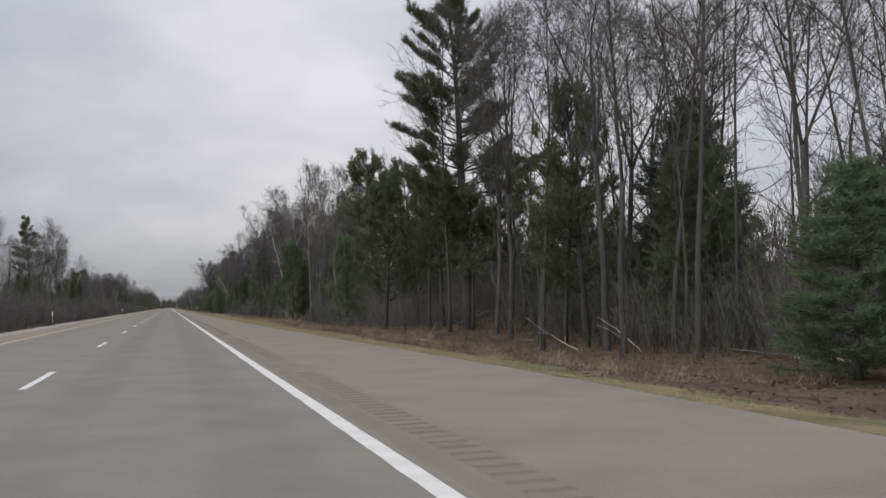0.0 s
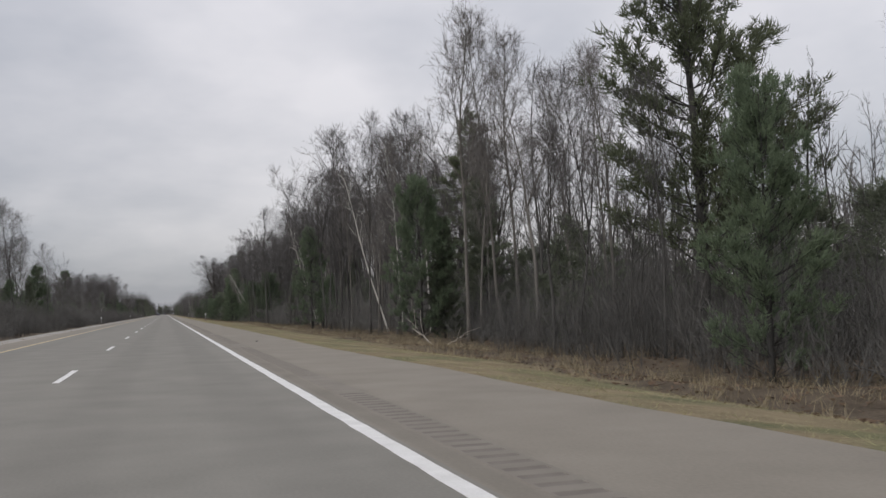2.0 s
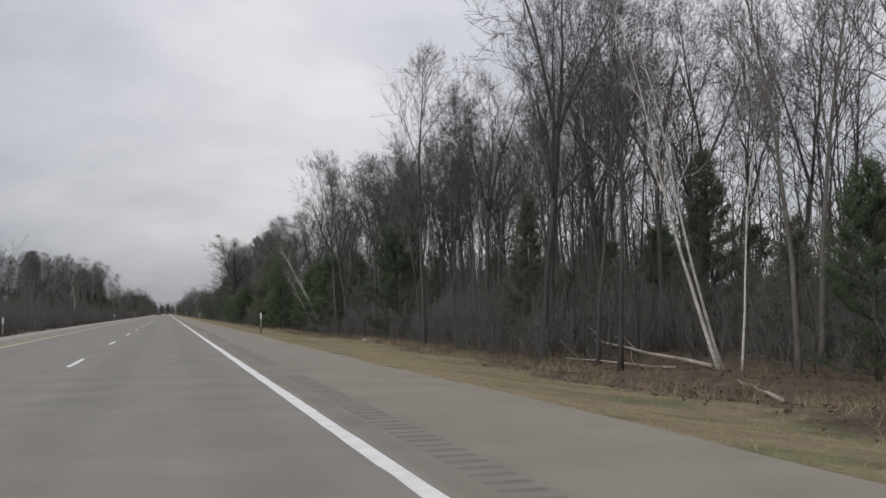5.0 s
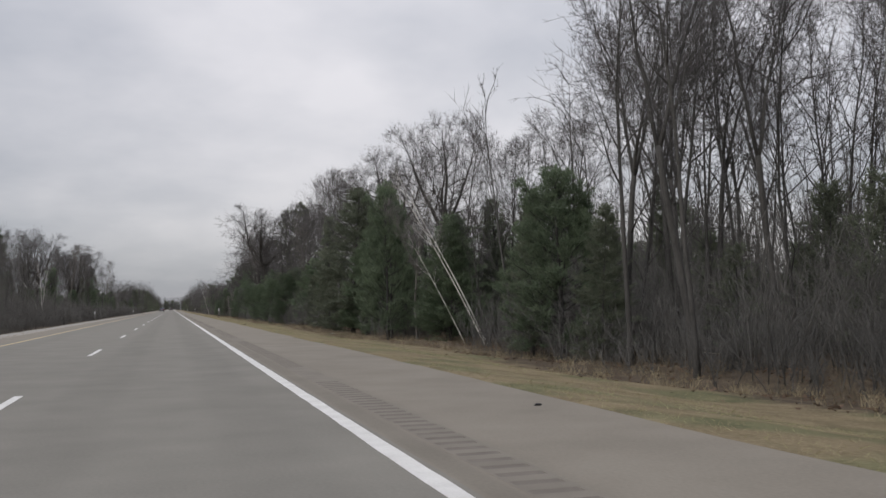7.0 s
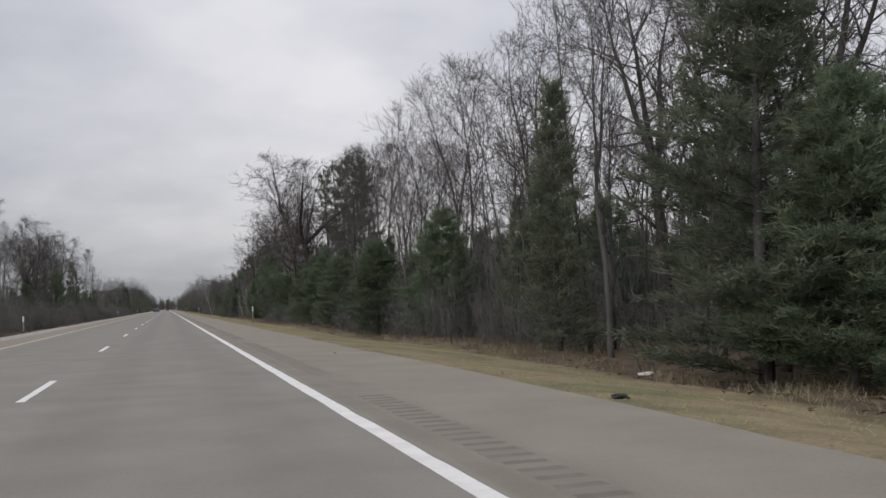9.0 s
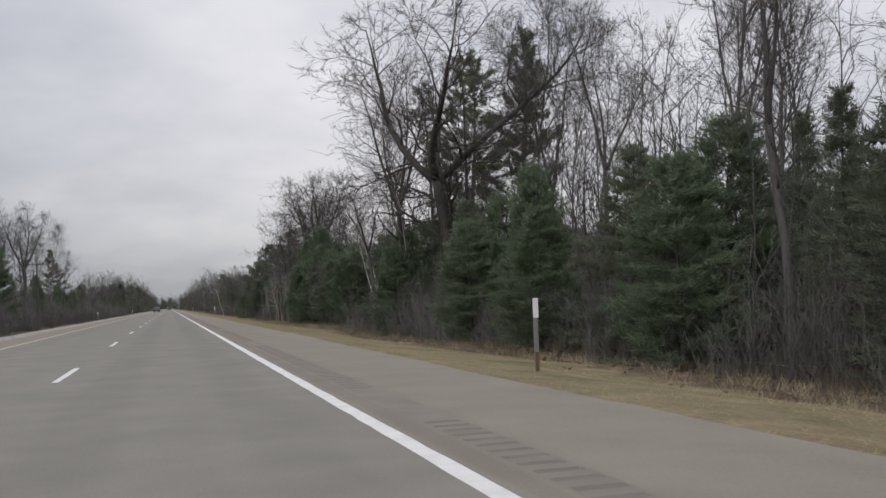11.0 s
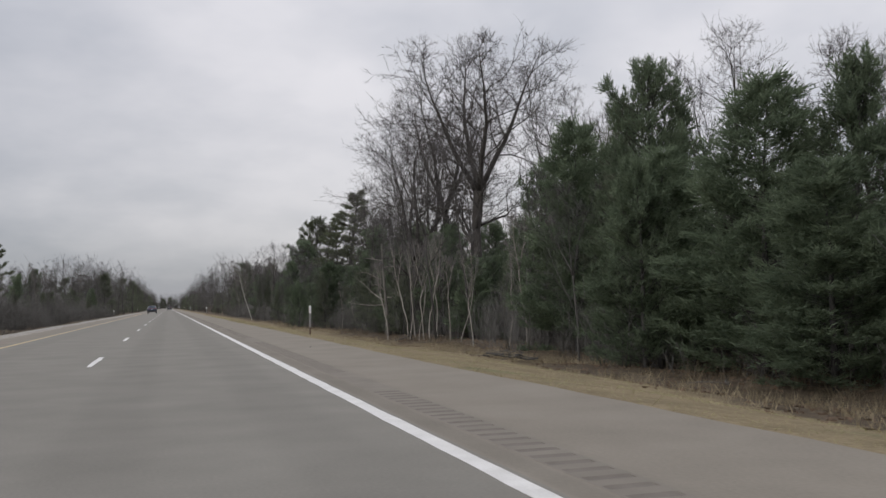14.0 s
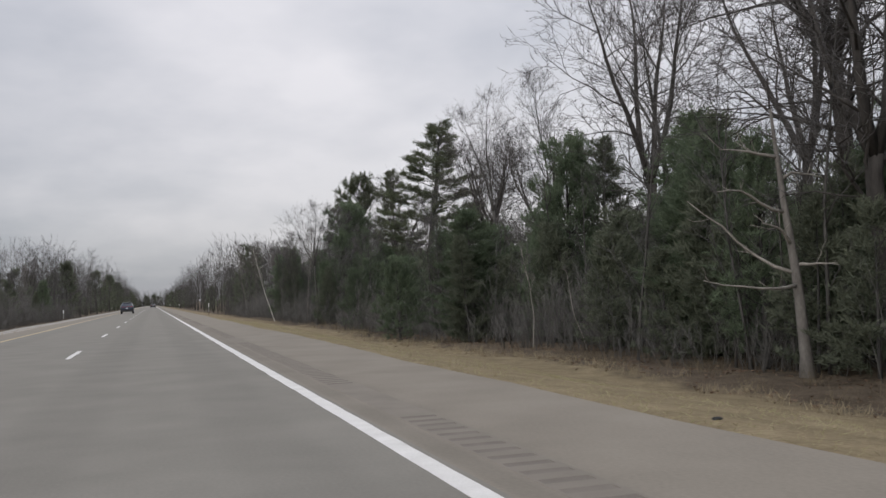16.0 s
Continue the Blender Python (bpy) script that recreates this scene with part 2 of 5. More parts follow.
def ground_material():
    """Verge grass, leaf litter and forest floor, zoned by distance from the road with a ragged edge."""
    m = bpy.data.materials.new("verge_and_forest_floor")
    m.use_nodes = True
    t = m.node_tree
    bsdf = t.nodes["Principled BSDF"]
    co, sep = t.nodes.new("ShaderNodeTexCoord"), t.nodes.new("ShaderNodeSeparateXYZ")
    t.links.new(co.outputs["Object"], sep.inputs[0])

    def noise_tex(scale, detail=6.0):
        n = t.nodes.new("ShaderNodeTexNoise")
        n.inputs["Scale"].default_value, n.inputs["Detail"].default_value = scale, detail
        t.links.new(co.outputs["Object"], n.inputs["Vector"])
        return n

    def ramp(socket, a, b, pa=0.35, pb=0.65):
        r = t.nodes.new("ShaderNodeValToRGB")
        r.color_ramp.elements[0].position, r.color_ramp.elements[1].position = pa, pb
        r.color_ramp.elements[0].color, r.color_ramp.elements[1].color = (*a, 1), (*b, 1)
        t.links.new(socket, r.inputs["Fac"])
        return r.outputs["Color"]

    big, mid, fine = noise_tex(0.16), noise_tex(1.3), noise_tex(16.0)
    mixn = t.nodes.new("ShaderNodeMix")
    mixn.inputs[0].default_value = 0.5
    t.links.new(mid.outputs["Fac"], mixn.inputs[2])
    t.links.new(fine.outputs["Fac"], mixn.inputs[3])
    straw = ramp(mixn.outputs[0], (0.150, 0.118, 0.070), (0.285, 0.232, 0.145))
    olive = ramp(mixn.outputs[0], (0.100, 0.100, 0.052), (0.200, 0.190, 0.104))
    patch = noise_tex(0.42, 4.0)
    patchy = t.nodes.new("ShaderNodeMapRange")
    patchy.interpolation_type = "SMOOTHSTEP"
    patchy.inputs["From Min"].default_value, patchy.inputs["From Max"].default_value = 0.42, 0.60
    parched = t.nodes.new("ShaderNodeAttribute")
    parched.attribute_name = "dry"
    green = t.nodes.new("ShaderNodeMath")
    green.operation = "MULTIPLY_ADD"
    green.inputs[1].default_value = -0.32
    t.links.new(parched.outputs["Fac"], green.inputs[0])
    t.links.new(patch.outputs["Fac"], green.inputs[2])
    t.links.new(green.outputs[0], patchy.inputs["Value"])
    turf = t.nodes.new("ShaderNodeMix")
    turf.data_type = "RGBA"
    t.links.new(patchy.outputs[0], turf.inputs[0])
    t.links.new(straw, turf.inputs[6])
    t.links.new(olive, turf.inputs[7])
    grass = turf.outputs[2]
    litter = ramp(mixn.outputs[0], (0.054, 0.042, 0.030), (0.150, 0.117, 0.083))
    # how far inside the turf, made ragged
    inside = t.nodes.new("ShaderNodeAttribute")
    inside.attribute_name = "turf"
    ragged = t.nodes.new("ShaderNodeMath")
    ragged.operation = "MULTIPLY_ADD"
    ragged.inputs[1].default_value = 2.6
    t.links.new(big.outputs["Fac"], ragged.inputs[0])
    t.links.new(inside.outputs["Fac"], ragged.inputs[2])
    rag2 = t.nodes.new("ShaderNodeMath")
    rag2.operation = "MULTIPLY_ADD"
    rag2.inputs[1].default_value = 1.6
    t.links.new(mid.outputs["Fac"], rag2.inputs[0])
    t.links.new(ragged.outputs[0], rag2.inputs[2])
    zone = t.nodes.new("ShaderNodeMapRange")
    zone.interpolation_type = "SMOOTHSTEP"
    zone.inputs["From Min"].default_value, zone.inputs["From Max"].default_value = 1.3, 3.0
    zone.inputs["To Min"].default_value, zone.inputs["To Max"].default_value = 1.0, 0.0
    t.links.new(rag2.outputs[0], zone.inputs["Value"])
    mixc = t.nodes.new("ShaderNodeMix")
    mixc.data_type = "RGBA"
    t.links.new(zone.outputs[0], mixc.inputs[0])
    t.links.new(grass, mixc.inputs[6])
    t.links.new(litter, mixc.inputs[7])
    t.links.new(mixc.outputs[2], bsdf.inputs["Base Color"])
    bsdf.inputs["Roughness"].default_value = 0.95
    bsdf.inputs["Specular IOR Level"].default_value = 0.15
    b = t.nodes.new("ShaderNodeBump")
    b.inputs["Strength"].default_value, b.inputs["Distance"].default_value = 0.7, 0.08
    t.links.new(mixn.outputs[0], b.inputs["Height"])
    t.links.new(b.outputs[0], bsdf.inputs["Normal"])
    return m


GROUND = ground_material()


def plain(name, colour, rough=0.5, metal=0.0, spec=0.5, coat=0.0):
    m = material(name, tuple(c * 0.92 for c in colour), colour, 6.0, rough, 0.0, 40.0, metal=metal, spec=spec)
    m.node_tree.nodes["Principled BSDF"].inputs["Coat Weight"].default_value = coat
    return m


CAR_BLUE = plain("dark_blue_car_paint", (0.018, 0.026, 0.045), 0.3, 0.3, 0.5, 1.0)
CAR_GREY = plain("dark_grey_car_paint", (0.03, 0.03, 0.033), 0.3, 0.3, 0.5, 1.0)
TINTED = plain("tinted_glass", (0.02, 0.024, 0.03), 0.06, 0.0, 0.6)
RUBBER = plain("black_rubber", (0.02, 0.02, 0.02), 0.85)
PLASTIC = plain("black_plastic", (0.028, 0.028, 0.03), 0.6)
ALLOY = plain("silver_alloy", (0.45, 0.46, 0.48), 0.3, 0.9)
CHROME = plain("chrome_trim", (0.6, 0.6, 0.62), 0.15, 1.0)
LAMP_RED = plain("red_lamp_glass", (0.32, 0.015, 0.03), 0.15, 0.0, 0.6)
PLATE = plain("white_plate", (0.6, 0.62, 0.66), 0.5)
INK = plain("dark_ink", (0.06, 0.07, 0.14), 0.6)
GALVANISED = plain("galvanised_steel", (0.30, 0.30, 0.30), 0.5, 0.6)
REFLECTOR = plain("white_reflector", (0.75, 0.75, 0.75), 0.35)
DARK_BACK = plain("rusty_stake", (0.13, 0.085, 0.055), 0.85)
LITTER_WHITE = plain("white_litter", (0.7, 0.7, 0.68), 0.7)

# ---- mesh helpers ----


def part(name, data, mat, parent=None, label="", at=None):
    ob = new(name, data)
    if mat is not None and not data.materials:
        data.materials.append(mat)
    if parent is not None:
        ob.parent = parent
    if at is not None:
        ob.matrix_basis = at
    if label:
        ob["label"] = label
    return ob


class Sheaf:
    """Collects tubes, cones and blades into one mesh, as arrays of points, triangles and quads."""

    def __init__(self):
        self.v, self.tri, self.quad, self.n = [], [], [], 0

    def add(self, verts, tri=None, quad=None):
        verts = np.asarray(verts, dtype=np.float32).reshape(-1, 3)
        self.v.append(verts)
        if tri is not None and len(tri):
            self.tri.append(np.asarray(tri, dtype=np.int32) + self.n)
        if quad is not None and len(quad):
            self.quad.append(np.asarray(quad, dtype=np.int32) + self.n)
        self.n += len(verts)

    def tube(self, pts, radii, sides=5):
        pts = np.asarray(pts, dtype=float)
        k = len(pts)
        d = np.gradient(pts, axis=0)
        d /= np.linalg.norm(d, axis=1)[:, None] + 1e-9
        ref = np.array([0.0, 1.0, 0.0]) if abs(d[0][2]) > 0.8 else np.array([0.0, 0.0, 1.0])
        a = np.cross(d, ref)
        a /= np.linalg.norm(a, axis=1)[:, None] + 1e-9
        b = np.cross(d, a)
        ang = np.arange(sides) * 2 * math.pi / sides
        ring = a[:, None, :] * np.cos(ang)[None, :, None] + b[:, None, :] * np.sin(ang)[None, :, None]
        verts = pts[:, None, :] + ring * np.asarray(radii, dtype=float)[:, None, None]
        i, j = np.meshgrid(np.arange(k - 1), np.arange(sides), indexing="ij")
        j2 = (j + 1) % sides
        quads = np.stack([i * sides + j, i * sides + j2, (i + 1) * sides + j2, (i + 1) * sides + j], axis=-1).reshape(-1, 4)
        e = (k - 1) * sides
        caps = [(e, e + q, e + q + 1) for q in range(1, sides - 1)] + [(0, q + 1, q) for q in range(1, sides - 1)]
        self.add(verts, caps, quads)

    def cones(self, base, tip, rad):
        """Many thin three-sided cones at once."""
        base, tip = np.asarray(base, dtype=float), np.asarray(tip, dtype=float)
        d = tip - base
        d /= np.linalg.norm(d, axis=1)[:, None] + 1e-9
        ref = np.where(np.abs(d[:, 2:3]) > 0.8, np.array([[0.0, 1.0, 0.0]]), np.array([[0.0, 0.0, 1.0]]))
        a = np.cross(d, ref)
        a /= np.linalg.norm(a, axis=1)[:, None] + 1e-9
        b = np.cross(d, a)
        rad = np.broadcast_to(np.asarray(rad, dtype=float), (len(base),))[:, None]
        v = np.stack([base + a * rad, base - a * rad * 0.5 + b * rad * 0.87, base - a * rad * 0.5 - b * rad * 0.87, tip], axis=1)
        i = (np.arange(len(base)) * 4)[:, None]
        self.add(v, np.concatenate([i + np.array([[0, 1, 3]]), i + np.array([[1, 2, 3]]), i + np.array([[2, 0, 3]])]))

    def blades(self, base, tip, width, seed=3):
        """Many needle bundles or grass blades: slim pointed blades."""
        base, tip = np.asarray(base, dtype=float), np.asarray(tip, dtype=float)
        side = np.cross(tip - base, np.random.default_rng(seed).normal(size=base.shape))
        side /= np.linalg.norm(side, axis=1)[:, None] + 1e-9
        w = np.broadcast_to(np.asarray(width, dtype=float), (len(base),))[:, None]
        v = np.stack([base + side * w, base - side * w, tip], axis=1)
        self.add(v, np.arange(len(base) * 3).reshape(-1, 3))

    def arrays(self):
        v = np.concatenate(self.v) if self.v else np.zeros((0, 3), np.float32)
        t = np.concatenate(self.tri) if self.tri else np.zeros((0, 3), np.int32)
        q = np.concatenate(self.quad) if self.quad else np.zeros((0, 4), np.int32)
        return v, t, q

    def mesh(self, name, mat=None, smooth=False):
        return array_mesh(name, *self.arrays(), mat, smooth)


def array_mesh(name, v, tri, quad, mat=None, smooth=False):
    """A mesh from arrays of points, triangles and quads."""
    me = bpy.data.meshes.new(name)
    me.vertices.add(len(v))
    me.vertices.foreach_set("co", np.ascontiguousarray(v, dtype=np.float32).ravel())
    corners = np.concatenate([tri.ravel(), quad.ravel()]).astype(np.int32)
    me.loops.add(len(corners))
    me.loops.foreach_set("vertex_index", corners)
    me.polygons.add(len(tri) + len(quad))
    starts = np.concatenate([np.arange(len(tri)) * 3, len(tri) * 3 + np.arange(len(quad)) * 4]).astype(np.int32)
    me.polygons.foreach_set("loop_start", starts)
    me.update(calc_edges=True)
    if mat is not None:
        me.materials.append(mat)
    if smooth:
        me.shade_smooth()
    return me


def along_road(y, table):
    """A value that changes along the drive: pairs of distance and value."""
    return np.interp(y, [a for a, _ in table], [b for _, b in table])


SHOULDER_EDGE = ((-80, 6.0), (0, 5.9), (22, 5.5), (50, 5.1), (80, 4.8), (121, 4.85), (236, 4.75), (325, 4.65), (383, 4.7), (455, 4.5), (600, 4.7), (1700, 4.9))
TURF_EDGE = ((-80, 8.8), (6, 8.9), (24, 8.4), (39, 8.4), (50, 9.5), (84, 9.4), (95, 10.6), (112, 11.6), (127, 9.4), (140, 9.8), (162, 11.6), (200, 11.8), (264, 11.8), (320, 10.8),
             (345, 11.0), (362, 11.2), (388, 9.4), (405, 10.4), (425, 12.2), (440, 14.0), (470, 14.8), (520, 14.2), (700, 12.0), (1700, 12.0))
DITCH = ((-80, 1.0), (180, 1.0), (245, 1.35), (320, 1.3), (380, 1.3), (420, 1.5), (450, 1.85), (500, 1.9), (560, 1.6), (1700, 1.3))


def ground_height(x, y):
    """Cross-section of the verge and forest floor, with gentle swells; the ditch beside the drive deepens further on."""
    x, y = np.asarray(x, dtype=float), np.asarray(y, dtype=float)
    xs = (-400, -160, -90, -45, -22, -13, -9.5, -7.6, -6.7, 4.9, 5.6, 7.5, 10.0, 13.0, 18.0, 26.0, 45.0, 90.0, 160.0, 400.0)
    zs = (7.0, 6.0, 4.5, 0.6, -0.7, -0.85, -0.45, -0.12, -0.06, -0.06, -0.08, -0.30, -0.62, -0.88, -0.92, -0.75, 0.3, 5.0, 7.0, 8.0)
    near = np.where(x > 0, x - (along_road(y, SHOULDER_EDGE) - 5.0) * np.clip((14 - x) / 8, 0, 1), x)
    z = np.interp(near, xs, zs)
    deep_cut = np.clip((near - 5.2) / 5.0, 0, 1) * np.clip((40 - near) / 15, 0, 1)
    z = np.where(x > 0, z * (1 + (along_road(y, DITCH) - 1) * deep_cut), z)
    away = np.clip((np.abs(x + 0.9) - 6.2) / 6.0, 0, 1)
    # a low bank of earth under the first tall pine
    z = z + 1.25 * np.exp(-((x - 21.5) / 4.6) ** 2 - ((y - 36.0) / 9.0) ** 2)
    return z + away * (0.10 * np.sin(0.31 * y + 0.7 * x) + 0.09 * np.sin(0.13 * y - 0.4 * x + 1.3) + 0.05 * np.sin(0.9 * y + 0.5 * x))


def turf_depth(x, y):
    """Metres inside the grass: falls below zero in the leaf litter."""
    x, y = np.asarray(x, dtype=float), np.asarray(y, dtype=float)
    return np.where(x > 0, along_road(y, TURF_EDGE) - x, x + 11.2)


def gz(x, y):
    return float(ground_height(x, y))

# ---- ground, road ----


def build_ground():
    xs = np.concatenate([[-1500, -700, -300, -160, -90, -60, -40], np.arange(-30, -7.5, 0.9), [-7.2, -6.7, 4.9, 5.3],
                         np.arange(5.8, 30, 0.9), [34, 45, 60, 90, 160, 300, 700, 1500]])
    ys = np.concatenate([[-1500, -500, -150], np.arange(-60, 640, 1.6), np.arange(640, 1000, 8), [1050, 1150, 1300, 1600, 2200, 3000]])
    gx, gy = np.meshgrid(xs, ys)
    gzv = ground_height(gx, gy)
    rng = np.random.default_rng(5)
    rough = rng.normal(0, 0.035, gx.shape) * (np.abs(gx + 0.9) > 14) * (np.abs(gx) < 40)
    v = np.stack([gx, gy, gzv + rough], axis=-1).reshape(-1, 3)
    nx, ny = len(xs), len(ys)
    f = [(j * nx + i, j * nx + i + 1, (j + 1) * nx + i + 1, (j + 1) * nx + i) for j in range(ny - 1) for i in range(nx - 1)]
    me = bpy.data.meshes.new("ground")
    me.from_pydata(v.tolist(), [], f)
    me.materials.append(GROUND)
    me.shade_smooth()
    turf = me.attributes.new("turf", "FLOAT", "POINT")
    turf.data.foreach_set("value", np.clip(turf_depth(v[:, 0], v[:, 1]), -20, 20).astype(np.float32))
    dry = me.attributes.new("dry", "FLOAT", "POINT")
    dry.data.foreach_set("value", along_road(v[:, 1], ((0, 0.0), (60, 0.1), (300, 0.1), (380, 0.35), (440, 0.7), (520, 0.7), (700, 0.3))).astype(np.float32))
    return tagged(new("ground", me), "verge of faded grass running down into brown leaf litter and woods", "ground", kind="structure")


build_ground()

DASH_X, EDGE_X, YELLOW_X = -1.714, 1.946, -5.222
RUM_L, RUM_R = 2.36, 2.77
Y0, Y1 = -80.0, 1700.0


def slab(name, x0, x1, y0, y1, top, thick, mat, parent=None, ragged=0.0, label="", edge=None):
    """A strip of pavement with its thickness; ragged wavers one edge, edge lets it drift along the road."""
    ys = np.arange(y0, y1 + 0.1, 1.0 if ragged else (y1 - y0) / 40)
    rng = np.random.default_rng(11)
    wav = np.cumsum(rng.normal(0, 0.05, len(ys)))
    wav = (wav - np.convolve(wav, np.ones(41) / 41, "same")) * ragged
    v, f = [], []
    for y, w in zip(ys, wav):
        out = x1 if edge is None else float(along_road(y, edge))
        a, b = (x0, out + w) if x1 > 0 else (x0 + w, x1)
        v += [(a, y, top), (b, y, top), (b, y, top - thick), (a, y, top - thick)]
    for i in range(len(ys) - 1):
        o = i * 4
        for j in range(4):
            f.append((o + j, o + 4 + j, o + 4 + (j + 1) % 4, o + (j + 1) % 4))
    f = [tuple(reversed(q)) for q in f]
    f += [(0, 1, 2, 3), tuple((len(ys) - 1) * 4 + j for j in (3, 2, 1, 0))]
    me = bpy.data.meshes.new(name)
    me.from_pydata(v, [], f)
    bm = bmesh.new()
    bm.from_mesh(me)
    bmesh.ops.recalc_face_normals(bm, faces=bm.faces)
    bm.to_mesh(me)
    bm.free()
    return part(name, me, mat, parent, label)


road = tagged(slab("road", -5.5, 2.08, Y0, Y1, 0.0, 0.12, ASPHALT), "two-lane carriageway of worn grey asphalt", "road", kind="structure")
pave_r = tagged(slab("pavement_1", 2.08, RUM_L, Y0, Y1, -0.001, 0.12, SHOULDER), "paved shoulder strip beside the white edge line", "shoulder", kind="structure")
pave_r2 = tagged(slab("pavement_2", RUM_R, 5.0, Y0, Y1, -0.002, 0.12, SHOULDER, ragged=0.6, edge=SHOULDER_EDGE), "paved shoulder of pale brown-grey asphalt", "shoulder", kind="structure")
pave_l = tagged(slab("pavement_3", -6.75, -5.5, Y0, Y1, -0.002, 0.12, SHOULDER, ragged=0.4), "narrow paved inner shoulder of grey asphalt", "shoulder", kind="structure")


tagged(slab("pavement_4", -8.1, -6.75, Y0, Y1, -0.03, 0.14, GRAVEL, ragged=0.8), "pale gravel edge of the inner shoulder", "shoulder", kind="structure")


def paint_mesh(name, width, length, mat, worn=0.004, seed=1):
    """A line of road paint: a thin slab with slightly frayed edges."""
    rng = np.random.default_rng(seed)
    n = max(3, int(length / 0.5))
    ys = np.linspace(-length / 2, length / 2, n)
    v, f = [], []
    for y in ys:
        a, b = -width / 2 + rng.normal(0, worn), width / 2 + rng.normal(0, worn)
        v += [(a, y, 0.0), (b, y, 0.0), (b - 0.002, y, 0.004), (a + 0.002, y, 0.004)]
    for i in range(n - 1):
        o = i * 4
        for j in range(4):
            f.append((o + (j + 1) % 4, o + 4 + (j + 1) % 4, o + 4 + j, o + j))
    f += [(0, 1, 2, 3), tuple((n - 1) * 4 + j for j in (3, 2, 1, 0))]
    me = bpy.data.meshes.new(name)
    me.from_pydata(v, [], f)
    bm = bmesh.new()
    bm.from_mesh(me)
    bmesh.ops.recalc_face_normals(bm, faces=bm.faces)
    bm.to_mesh(me)
    bm.free()
    me.materials.append(mat)
    return me


edge_me = paint_mesh("edge_line", 0.16, Y1 - Y0, WHITE_PAINT)
part("edge_line", edge_me, None, road, "solid white edge line", pose(EDGE_X, (Y0 + Y1) / 2, 0.001))
yellow_me = paint_mesh("yellow_line", 0.13, Y1 - Y0, YELLOW_PAINT)
part("yellow_line", yellow_me, None, road, "solid faded yellow edge line", pose(YELLOW_X, (Y0 + Y1) / 2, 0.001))
dash_meshes = [paint_mesh("lane_dash", 0.115, 3.81, WHITE_PAINT, 0.006, s) for s in range(4)]
for k in range(-5, 108):
    part("lane_dash", dash_meshes[k % 4], None, road, "", pose(DASH_X, 15.24 * k, 0.001))

# milled rumble strip: runs of grooves with a gap between runs
PITCH, RUN, CYCLE = 0.305, 48, 18.288


def rumble_mesh(count):
    """A run of ground-out grooves: rounded hollows across a strip of asphalt, their shade put into a darker colour."""
    v, f, mats = [], [], []
    prof = []
    for g in range(count):
        y = g * PITCH
        for u, z in ((0.0, 0.0), (0.085, 0.0), (0.095, -0.004), (0.115, -0.007), (0.15, -0.009), (0.185, -0.007), (0.205, -0.004), (0.215, 0.0)):
            prof.append((y + u, z))
    prof.append((count * PITCH, 0.0))
    for y, z in prof:
        v += [(RUM_L + 0.002, y, 0.0), (RUM_L + 0.03, y, 0.0), (RUM_L + 0.035, y, z), (RUM_R - 0.035, y, z), (RUM_R - 0.03, y, 0.0), (RUM_R - 0.002, y, 0.0)]
    for i in range(len(prof) - 1):
        # groove bottoms get the darker colour that stands in for their shade
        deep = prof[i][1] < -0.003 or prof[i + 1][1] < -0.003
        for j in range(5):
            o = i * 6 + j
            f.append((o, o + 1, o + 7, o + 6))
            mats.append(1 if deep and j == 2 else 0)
    me = bpy.data.meshes.new("rumble_strip")
    me.from_pydata(v, [], f)
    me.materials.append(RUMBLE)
    me.materials.append(GROOVE_SHADE)
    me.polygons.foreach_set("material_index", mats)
    return me


rum_me = rumble_mesh(RUN)
gap_me = bpy.data.meshes.new("shoulder_gap")
gl = CYCLE - RUN * PITCH
gap_me.from_pydata([(RUM_L + 0.002, 0, 0), (RUM_R - 0.002, 0, 0), (RUM_R - 0.002, gl, 0), (RUM_L + 0.002, gl, 0)], [], [(0, 1, 2, 3)])
gap_me.materials.append(RUMBLE)
for k in range(-4, 93):
    y = k * CYCLE + 3.0
    part("rumble_strip", rum_me, None, pave_r2, "", pose(0, y, -0.001))
    part("shoulder_gap", gap_me, None, pave_r2, "", pose(0, y + RUN * PITCH, -0.001))
# ---- trees ----


def unit(v):
    return v / (np.linalg.norm(v) + 1e-9)


def bent(rng, p, d, length, n, wob, up):
    """A wandering path from p along d, drawn upwards by up."""
    pts, d = [np.array(p, float)], unit(np.array(d, float))
    for _ in range(n):
        d = unit(d + rng.normal(0, wob, 3) + np.array([0, 0, up]))
        pts.append(pts[-1] + d * length / n)
    return np.array(pts)


def off_axis(rng, d, angle, turn=None):
    """A direction leaning by angle from d."""
    a = unit(np.cross(d, [0.31, 0.17, 0.93] if abs(d[2]) < 0.9 else [1.0, 0.2, 0.0]))
    b = np.cross(d, a)
    w = rng.uniform(0, 2 * math.pi) if turn is None else turn
    return unit(d * math.cos(angle) + (a * math.cos(w) + b * math.sin(w)) * math.sin(angle))


def along(pts, u):
    s = u * (len(pts) - 1)
    i = min(int(s), len(pts) - 2)
    return pts[i] + (pts[i + 1] - pts[i]) * (s - i), unit(pts[i + 1] - pts[i])


